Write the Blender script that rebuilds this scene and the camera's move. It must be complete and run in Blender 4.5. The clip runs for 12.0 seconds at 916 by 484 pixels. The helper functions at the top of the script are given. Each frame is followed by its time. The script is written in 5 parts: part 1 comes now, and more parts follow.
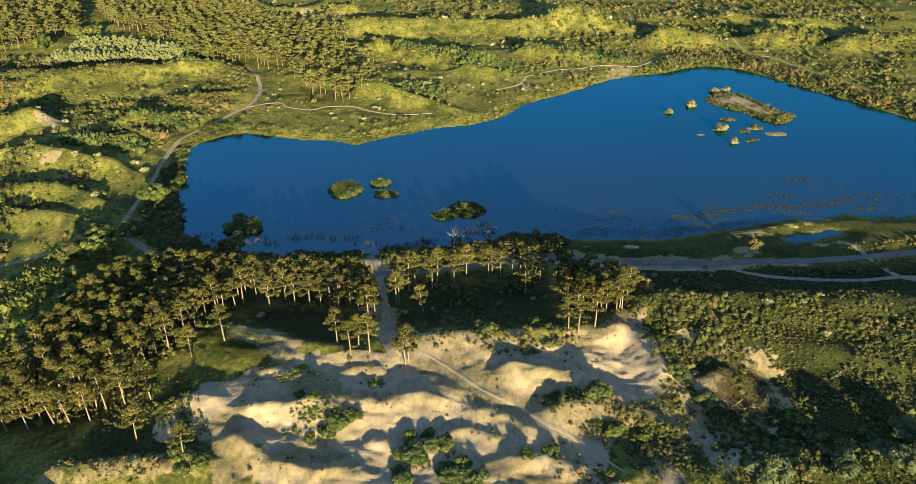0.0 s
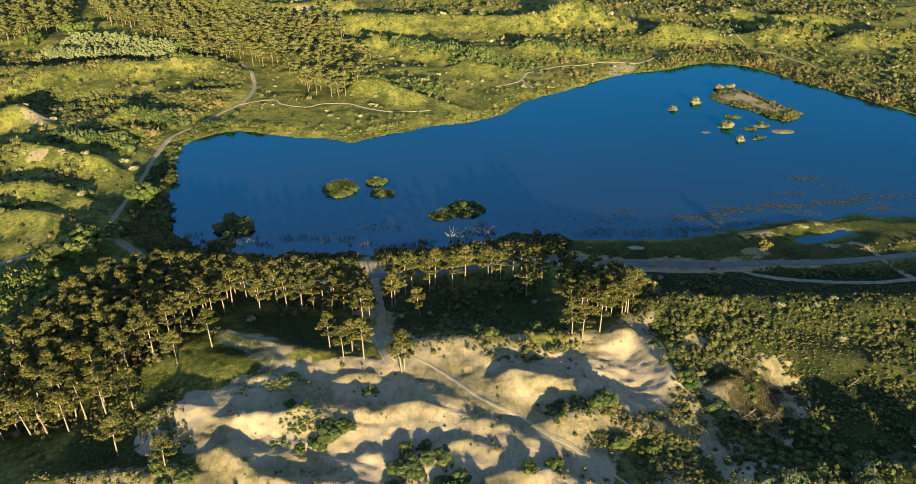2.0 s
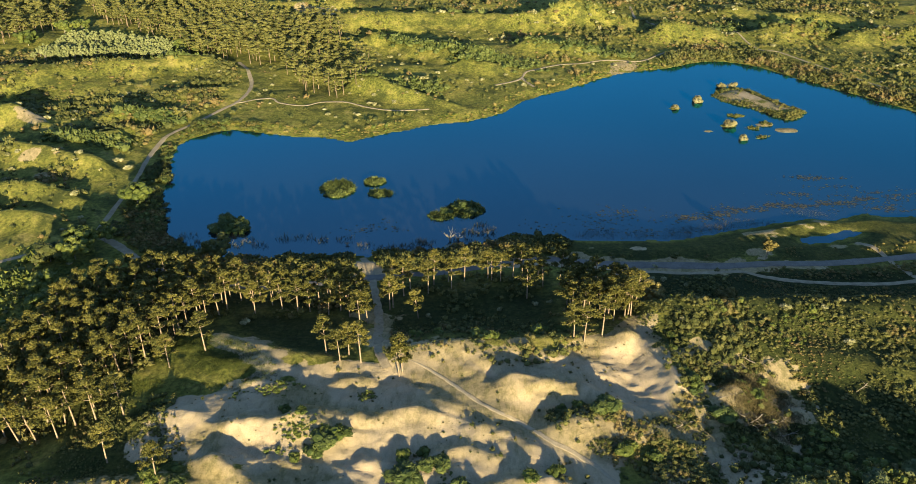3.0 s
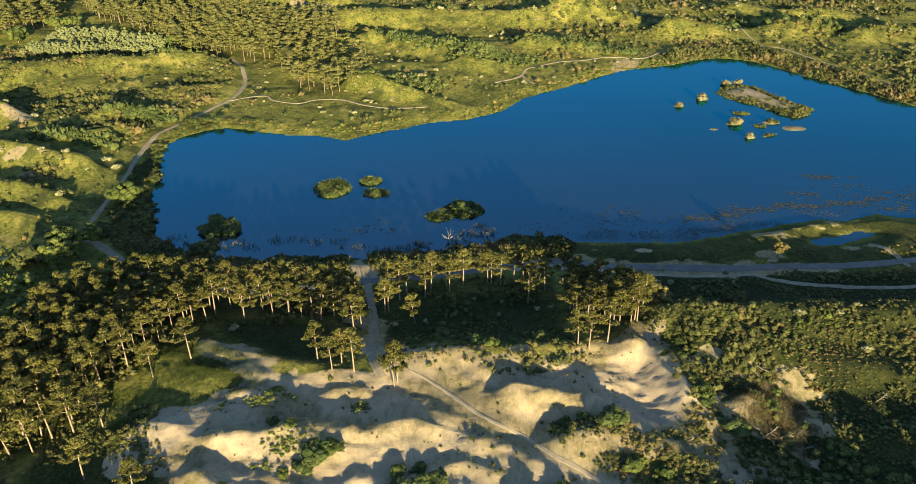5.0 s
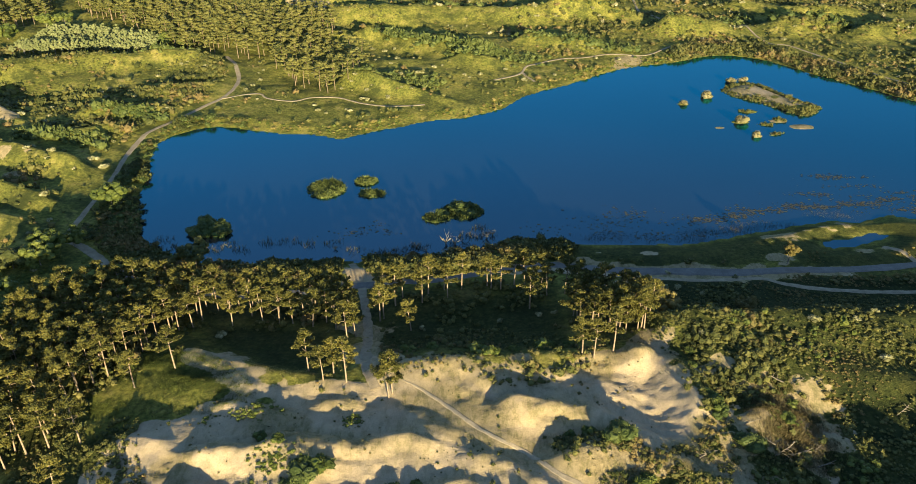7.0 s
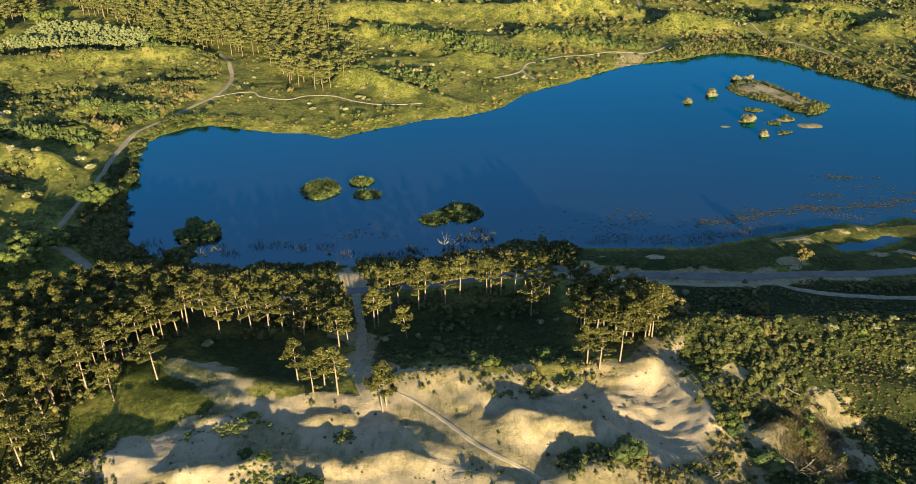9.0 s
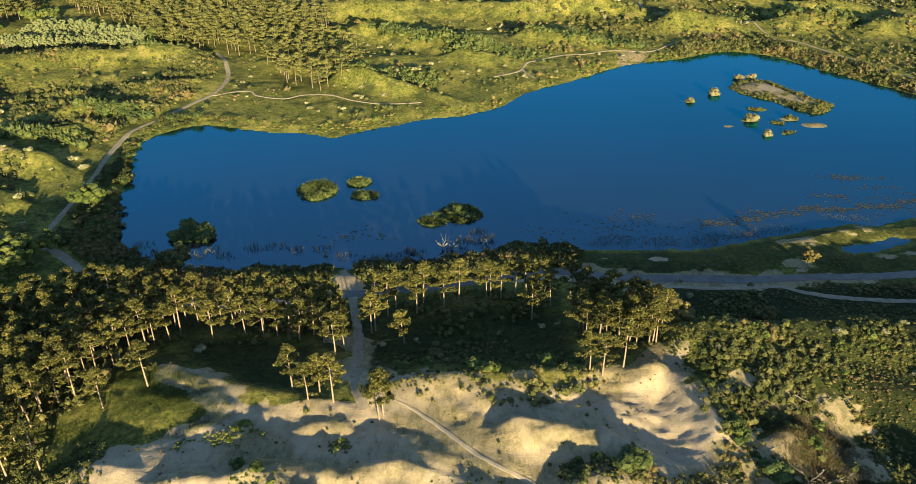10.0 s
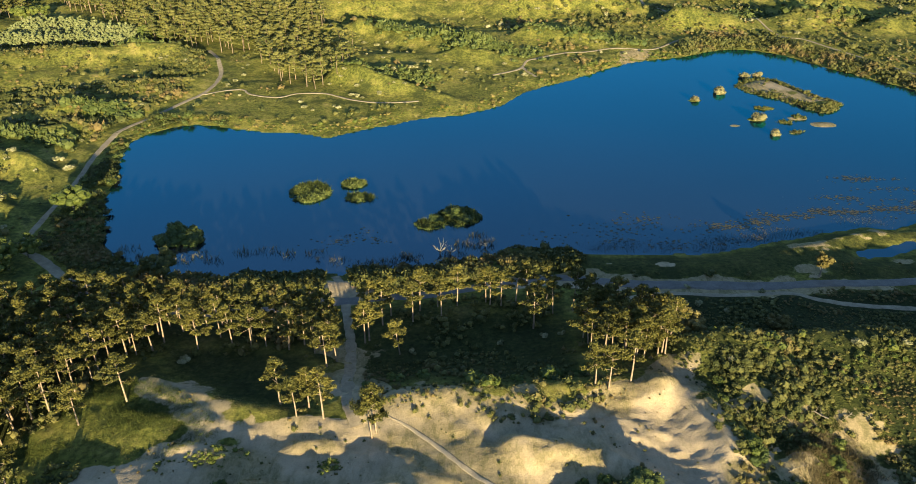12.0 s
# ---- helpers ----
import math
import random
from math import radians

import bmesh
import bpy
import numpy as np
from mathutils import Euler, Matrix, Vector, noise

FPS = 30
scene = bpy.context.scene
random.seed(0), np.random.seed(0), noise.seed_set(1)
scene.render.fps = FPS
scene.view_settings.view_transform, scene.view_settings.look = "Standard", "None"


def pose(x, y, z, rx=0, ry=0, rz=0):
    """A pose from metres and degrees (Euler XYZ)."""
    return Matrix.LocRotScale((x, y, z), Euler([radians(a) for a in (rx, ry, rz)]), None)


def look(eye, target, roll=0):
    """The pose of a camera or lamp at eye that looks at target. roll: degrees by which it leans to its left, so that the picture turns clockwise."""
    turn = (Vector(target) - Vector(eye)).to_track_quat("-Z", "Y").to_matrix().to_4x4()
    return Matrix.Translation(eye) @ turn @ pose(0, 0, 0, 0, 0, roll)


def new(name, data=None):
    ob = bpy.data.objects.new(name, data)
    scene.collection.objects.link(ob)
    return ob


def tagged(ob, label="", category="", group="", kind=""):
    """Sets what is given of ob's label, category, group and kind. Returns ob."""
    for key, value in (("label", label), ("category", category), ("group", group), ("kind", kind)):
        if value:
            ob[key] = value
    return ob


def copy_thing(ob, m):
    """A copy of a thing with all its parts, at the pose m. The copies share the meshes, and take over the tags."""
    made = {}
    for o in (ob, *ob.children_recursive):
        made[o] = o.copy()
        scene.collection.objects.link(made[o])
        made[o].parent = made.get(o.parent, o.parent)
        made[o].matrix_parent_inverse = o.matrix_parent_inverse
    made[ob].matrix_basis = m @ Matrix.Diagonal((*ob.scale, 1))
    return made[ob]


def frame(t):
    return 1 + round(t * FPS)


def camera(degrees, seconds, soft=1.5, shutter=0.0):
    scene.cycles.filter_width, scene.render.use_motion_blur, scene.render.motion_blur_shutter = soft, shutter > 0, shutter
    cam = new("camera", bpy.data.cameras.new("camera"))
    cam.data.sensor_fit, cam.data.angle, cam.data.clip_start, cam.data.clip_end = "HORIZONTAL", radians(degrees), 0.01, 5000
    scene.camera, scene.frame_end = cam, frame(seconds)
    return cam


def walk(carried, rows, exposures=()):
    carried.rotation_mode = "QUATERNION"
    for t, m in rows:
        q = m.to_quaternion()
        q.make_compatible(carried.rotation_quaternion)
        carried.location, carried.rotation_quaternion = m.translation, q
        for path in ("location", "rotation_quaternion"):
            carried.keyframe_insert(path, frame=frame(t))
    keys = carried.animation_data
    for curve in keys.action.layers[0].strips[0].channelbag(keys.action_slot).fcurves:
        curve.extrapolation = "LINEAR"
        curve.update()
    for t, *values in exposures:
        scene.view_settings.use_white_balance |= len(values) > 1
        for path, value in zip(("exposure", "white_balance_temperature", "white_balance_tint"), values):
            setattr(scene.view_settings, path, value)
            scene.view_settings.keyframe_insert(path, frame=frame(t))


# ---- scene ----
cam = camera(62.0, 12.0, soft=0.5)
PATH = [
    (0, (0.900, -8.500, 97.300), (-2.981, 78.663, 48.438), -0.61),
    (1, (0.840, -5.475, 95.758), (-2.984, 81.679, 46.874), -0.60),
    (2, (0.785, -2.436, 94.248), (-2.983, 84.708, 45.342), -0.59),
    (3, (0.734, 0.616, 92.768), (-2.977, 87.750, 43.840), -0.58),
    (4, (0.688, 3.682, 91.320), (-2.967, 90.805, 42.370), -0.57),
    (5, (0.646, 6.760, 89.903), (-2.953, 93.874, 40.931), -0.57),
    (6, (0.609, 9.853, 88.516), (-2.933, 96.956, 39.523), -0.56),
    (7, (0.576, 12.958, 87.161), (-2.910, 100.052, 38.146), -0.55),
    (8, (0.548, 16.077, 85.837), (-2.881, 103.160, 36.800), -0.54),
    (9, (0.525, 19.209, 84.544), (-2.849, 106.282, 35.485), -0.53),
    (10, (0.505, 22.354, 83.283), (-2.812, 109.417, 34.201), -0.52),
    (11, (0.491, 25.513, 82.052), (-2.770, 112.566, 32.949), -0.51),
    (12, (0.481, 28.685, 80.852), (-2.724, 115.728, 31.727), -0.50),
]
walk(cam, [(t, look(eye, target, roll)) for t, eye, target, roll in PATH])

# ---- sky, sun, exposure ----
SUN_ELEV, SUN_AZ = 9.4, 163.5          # degrees; azimuth clockwise from +y
scene.view_settings.exposure = 1.5
world = bpy.data.worlds.new("sky")
scene.world = world
world.use_nodes = True
_wn = world.node_tree
_sky = _wn.nodes.new("ShaderNodeTexSky")
_sky.sky_type = "NISHITA"
_sky.sun_disc = False
_sky.dust_density, _sky.ozone_density = 0.4, 3.0
_sky.sun_elevation, _sky.sun_rotation = radians(SUN_ELEV), radians(SUN_AZ)
_bg = _wn.nodes["Background"]
_bg.inputs["Strength"].default_value = 0.082
_wn.links.new(_sky.outputs[0], _bg.inputs["Color"])
_sl = bpy.data.lights.new("sun", "SUN")
_sl.energy, _sl.angle, _sl.color = 4.7, radians(0.6), (1.0, 0.83, 0.46)
sun = new("sun", _sl)
_a = radians(SUN_AZ)
_toward = Vector((math.sin(_a) * math.cos(radians(SUN_ELEV)), math.cos(_a) * math.cos(radians(SUN_ELEV)), math.sin(radians(SUN_ELEV))))
sun.rotation_euler = _toward.to_track_quat("Z", "Y").to_euler()
sun.location = (80, -200, 150)

# ---- number helpers ----
_tab = np.random.RandomState(7).rand(256, 256)


def vnoise(x, y):
    xi, yi = np.floor(x).astype(int), np.floor(y).astype(int)
    u, v = x - xi, y - yi
    u, v = u * u * (3 - 2 * u), v * v * (3 - 2 * v)
    g = lambda a, b: _tab[a & 255, b & 255]
    return (g(xi, yi) * (1 - u) + g(xi + 1, yi) * u) * (1 - v) + (g(xi, yi + 1) * (1 - u) + g(xi + 1, yi + 1) * u) * v


def fbm(x, y, octaves=4, seed=0.0):
    """Layered noise, about -1 to 1."""
    s, a, tot = 0.0, 1.0, 0.0
    for i in range(octaves):
        s = s + a * (vnoise(x + seed * 17.3 + i * 31.7, y + seed * 9.1 + i * 11.3) * 2 - 1)
        tot += a
        a *= 0.5
        x, y = x * 2.03 + 0.17 * y, y * 2.03 - 0.17 * x
    return s / tot * 1.7


def sstep(a, b, x):
    t = np.clip((x - a) / (b - a), 0, 1)
    return t * t * (3 - 2 * t)


def smooth_line(pts, n=6, closed=False):
    """Catmull-Rom curve through control points."""
    p = np.array(pts, float)
    if closed:
        q = np.vstack([p[-1], p, p[0], p[1]])
    else:
        q = np.vstack([2 * p[0] - p[1], p, 2 * p[-1] - p[-2]])
    out = []
    for i in range(1, len(q) - 2):
        for k in range(n):
            t = k / n
            out.append(0.5 * (2 * q[i] + (q[i + 1] - q[i - 1]) * t + (2 * q[i - 1] - 5 * q[i] + 4 * q[i + 1] - q[i + 2]) * t * t
                              + (3 * q[i] - q[i - 1] - 3 * q[i + 1] + q[i + 2]) * t ** 3))
    if not closed:
        out.append(p[-1])
    return np.array(out)


def line_dist(x, y, pts, closed=False):
    """Distance to a polyline."""
    p = np.asarray(pts, float)
    q = np.roll(p, -1, 0) if closed else p[1:]
    best = np.full(np.shape(x), 1e9)
    for (ax, ay), (bx, by) in zip(p, q):
        dx, dy = bx - ax, by - ay
        t = np.clip(((x - ax) * dx + (y - ay) * dy) / (dx * dx + dy * dy + 1e-9), 0, 1)
        best = np.minimum(best, (x - ax - t * dx) ** 2 + (y - ay - t * dy) ** 2)
    return np.sqrt(best)


def inside(x, y, pts):
    p = np.asarray(pts, float)
    q = np.roll(p, -1, 0)
    c = np.zeros(np.shape(x), bool)
    for (ax, ay), (bx, by) in zip(p, q):
        if ay != by:
            c ^= ((ay > y) != (by > y)) & (x < (bx - ax) * (y - ay) / (by - ay) + ax)
    return c


def sdist(x, y, pts):
    """Signed distance to a closed outline, negative inside."""
    d = line_dist(x, y, pts, True)
    return np.where(inside(x, y, pts), -d, d)


# ---- the plan ----
LAKE = smooth_line([(-99.5, 228.7), (-96.6, 234.4), (-91, 239.2), (-82.2, 241.9), (-73.5, 238.6), (-63.9, 235.7), (-54.2, 235.4), (-44, 232.4), (-35.8, 237.5), (-25.2, 244.3),
                    (-14.3, 248.9), (-6.3, 251.1), (4.9, 259.2), (13.7, 272.5), (27.6, 284.5), (39.3, 294.3), (50.5, 304.5), (62.4, 310.1), (75, 315.1), (88.5, 323.2),
                    (97.9, 325), (109.7, 321), (118.1, 311.1), (126.5, 296.1), (133.9, 286.8), (149.2, 266.2), (161.5, 241.6), (158.4, 208.1)], 3)
LAKE_S = smooth_line([(158.4, 208.1), (129.7, 185.7), (108.3, 181.8), (98.9, 182.6), (90.3, 179.7), (83.4, 179.9), (73.6, 177), (65, 173.7), (57.7, 171.3), (48.7, 168.5), (40.2, 167.5),
                      (30.8, 167.3), (23.6, 167.3), (17.2, 169.2), (10.7, 169.8), (5.7, 169.4), (3.1, 165.6), (-3.8, 164.1), (-11.7, 161.2), (-23.2, 159.6), (-35.9, 158.9),
                      (-47.1, 157.9), (-56.5, 157.2), (-63.2, 157.6), (-71.4, 161.3), (-77.8, 164.8), (-81.2, 169.2), (-85.8, 178.5), (-89.3, 188.2), (-92.9, 203), (-96.2, 213.1), (-99.5, 228.7)], 3)
LAKE = np.vstack([LAKE[:-1], LAKE_S[:-1]])
POND = smooth_line([(78.9, 169), (83.8, 170.5), (89.3, 172.5), (92.7, 173.8), (94.8, 172.6), (90.1, 169.5), (84.6, 167.8), (79.7, 167.2)], 3, True)
ISLAND = smooth_line([(84.4, 280.8), (93, 288), (100.1, 286.3), (104.9, 276.5), (109.7, 267.5), (112.6, 260.9), (104.3, 253.5), (99, 259.4), (93.7, 266.9), (87.2, 273.2)], 3, True)
ROAD = smooth_line([(-78.6, 151.7), (-64.5, 145.3), (-51.7, 142.6), (-43.2, 143.1), (-35.4, 144.7), (-26.8, 147.2), (-18.6, 148.5), (-10.6, 149.4), (-1.7, 152.1), (7.7, 154.9), (16.2, 156.3),
                    (28.4, 154.6), (41.2, 154.5), (54, 154.4), (61.9, 154.9), (73.6, 155.4), (84.5, 156.4), (96.3, 158.5), (112.2, 161.1), (138.1, 164.5)])
WEST_PATH = smooth_line([(-122.2, 143.3), (-110, 153.3), (-103.6, 158.6), (-100, 164), (-98.6, 169), (-99.6, 181.8), (-101.5, 200.9), (-104.1, 215.7), (-104.8, 233.4),
                         (-100.2, 244.6), (-95.1, 257.4), (-90.8, 267.1), (-90.1, 278.5), (-92.5, 290.4), (-99.6, 307.2), (-104.9, 316.1)])
WEST_LINK = smooth_line([(-98.8, 166.4), (-89.3, 160.1), (-83.1, 154.7), (-78.6, 151.7)])
PATH_2 = smooth_line([(25.3, 148.2), (29.4, 149.6), (36, 151.3), (47.2, 150.8), (58.5, 151.8), (63, 149), (68, 147.3), (73.9, 146.6), (82.6, 146.6), (91, 147.1), (101.8, 148.5), (118.7, 144.4)])
TRACK = smooth_line([(-12.7, 109.8), (-9.6, 108), (-5.6, 104.8), (-1.7, 101), (2.8, 97.4), (7.2, 95.1), (11.1, 90.7), (15.1, 88), (19.3, 83.7), (25.7, 74.4)])
FOREST_PATH = smooth_line([(-16.8, 108.1), (-19.4, 115.3), (-21.4, 130.4), (-24.2, 143), (-26.4, 151.2), (-28.8, 157.2)])
NORTH_PATH = smooth_line([(-91.1, 265.2), (-79.7, 269.3), (-74.9, 264.7), (-65.5, 261.7), (-59.8, 264.6), (-51.1, 264.9), (-43, 260.7), (-34.8, 258.2), (-26.6, 258.4), (-20, 259.1)])
NORTH_PATH_2 = smooth_line([(3.4, 286.8), (10.9, 292), (14, 296), (17.2, 304), (29.7, 313.7), (39.3, 316.6), (49.4, 320.3), (64.1, 320.2), (76.2, 332.6), (83.4, 337.6)])
HOOK = smooth_line([(14, 296), (15.9, 291.4), (18.5, 285.7)])
TONGUES = [[(-49.5, 117.2), (-44.2, 115.8), (-37.3, 108.3), (-31.8, 106.2), (-26.1, 107.6), (-19.5, 108.5), (-14.9, 109)], [(-36.4, 106.6), (-39.4, 102.6), (-46.7, 98), (-49.2, 92.4), (-53, 88.4)],
           [(-30.1, 105.5), (-24, 101), (-13, 98.1), (-5.1, 94.5), (1, 87.3)]]
STREAKS = [[(28.4, 93.8), (32.8, 93.9), (36.6, 92.5), (40.1, 90.1), (43.9, 83.7)], [(40.4, 102.4), (43.1, 99.8), (45.8, 97.3), (49.4, 92.5)],
           [(51.6, 111.3), (52.9, 108.7), (53.8, 105.6), (52.6, 99.1)], [(41.9, 109.1), (46, 111)], [(37, 113.2), (39.5, 113.7)], [(40.2, 101.1), (42.8, 98.5), (45.8, 95.8), (48.5, 94)], [(50.3, 103.7), (50.2, 98.2)], [(37.1, 95.8), (38.2, 94.1)], [(29, 83.3), (29, 78.8)], [(36.3, 89.9), (39.9, 88.5), (40.4, 82.6)]]
EAST_PATH = smooth_line([(114.6, 362.1), (119.2, 338.7), (126.3, 334.2), (134.2, 317.8), (142.3, 301.8), (147.4, 290.8), (154.9, 280.4), (171.7, 259.2)])
TOP_PATH = smooth_line([(76.3, 421.5), (76.2, 393.8), (84.3, 375.9), (89.6, 369.6)])
SAND = np.array([(-46.4, 86.3), (-52.7, 95.1), (-51.5, 101.4), (-42.1, 103.9), (-37.7, 106.7), (-42.1, 110.2), (-49.7, 117.5), (-45.9, 118.3), (-38.4, 111.6), (-27.2, 109.6),
                 (-21.8, 111.6), (-23.2, 130.4), (-20.3, 130.7), (-17.9, 119), (-12.8, 112.1), (-7.3, 116.5), (-0.1, 114), (3.8, 112.4), (12.8, 113.9), (23.7, 119.6),
                 (30, 120.4), (32, 110.7), (32.6, 103.7), (32.6, 97.3), (37.6, 92.4), (41.7, 83.7), (38.5, 82.9), (36, 88.2), (30.6, 93.3), (24.7, 93.8),
                 (20.4, 92.5), (18.7, 86.5), (26.5, 73.5), (14.7, 64.3), (-3.7, 64.8), (-38.3, 68.2), (-40.4, 79.5), (-40, 83.4)], float)
BOWL = np.array([(22.1, 112.1), (25.5, 115.1), (31, 119.2), (32, 110.7), (32.6, 103.7), (31.2, 97.2), (24.8, 94.4), (21, 96.7), (16.2, 100.9)], float)
FOREST = np.array([(-88.8, 113.5), (-85.7, 126.4), (-82.9, 136.1), (-75.4, 140.7), (-63.8, 141.9), (-51.2, 141.1), (-41.3, 140.1), (-31.3, 139), (-24.5, 140.4), (-16.4, 143.5), (-8, 145),
                   (1.8, 146.8), (13, 148), (14.7, 145.8), (12.7, 144.2), (3.1, 144.3), (-4.2, 143.4), (-10.1, 140.2), (-14.6, 137.7), (-19.8, 133), (-24.2, 125.5),
                   (-29.6, 130.8), (-44.6, 131.2), (-54.8, 131), (-56.7, 124.2), (-58.9, 116.8), (-59.5, 112), (-62.3, 110), (-64.8, 107.1), (-63.6, 97.1), (-66.5, 93.6), (-76.4, 90.5), (-89.4, 90.4)], float)
GROVE = np.array([(16.6, 139.1), (21, 141.8), (28.2, 142.1), (30.7, 131.4), (30.4, 124.3), (26.1, 123.5), (21.1, 124.6), (16.5, 131.5)], float)
HOLLOW = np.array([(-20.3, 128.1), (-18.7, 137), (-12, 140.2), (-3, 143), (11.5, 143.3), (15.6, 134.1), (15.7, 120.8), (7.9, 118.6), (0.9, 118.3), (-5.2, 119.7), (-10.1, 119.2), (-16.2, 117.6)], float)
HOLLOW_W = np.array([(-54.2, 131.2), (-44, 131.9), (-28.5, 130.4), (-23.7, 116.1), (-27.3, 111.8), (-36.8, 113.6), (-43.5, 119.1), (-49.8, 122.8)], float)
FAR_FOREST = np.array([(-187.9, 377.2), (-173.9, 368.8), (-146.8, 343.5), (-130.2, 323.8), (-101.2, 309.6), (-84.3, 313.2), (-68.8, 311.6), (-62.5, 322.4), (-65, 350.1), (-76.8, 377.3),
                       (-106.9, 384.7), (-139.3, 411.3), (-178.2, 458), (-246.1, 489.3), (-214.9, 414.3)], float)
FAR_FOREST_W = np.array([(-237.4, 326.1), (-222.5, 343.2), (-212.2, 356.2), (-209.6, 374.8), (-221.5, 407.3), (-267.2, 489.5), (-339, 490.2)], float)
WILLOWS = np.array([(-195.2, 317.5), (-194.8, 350.2), (-179.7, 351.5), (-150, 343), (-137.9, 332.5), (-135, 318.1), (-159.2, 317.4), (-181.6, 314.5)], float)
FACE = np.array([(-39.9, 90.6), (-40, 82), (-35.2, 81.5), (-28.5, 85.7), (-30, 90.3), (-34.7, 91.1)], float)
DRY_CREST = [(-68, 77.4), (-63.2, 78.3), (-57.3, 79.1), (-51.1, 79.3), (-46.1, 80.1), (-40.6, 79.5)]
MOUND = np.array([(-61.3, 104.2), (-53.5, 103.9), (-42.4, 104.6), (-38.8, 107.1), (-46.2, 113.6), (-51.6, 115.4), (-58.1, 115.6), (-59.6, 108.3)], float)

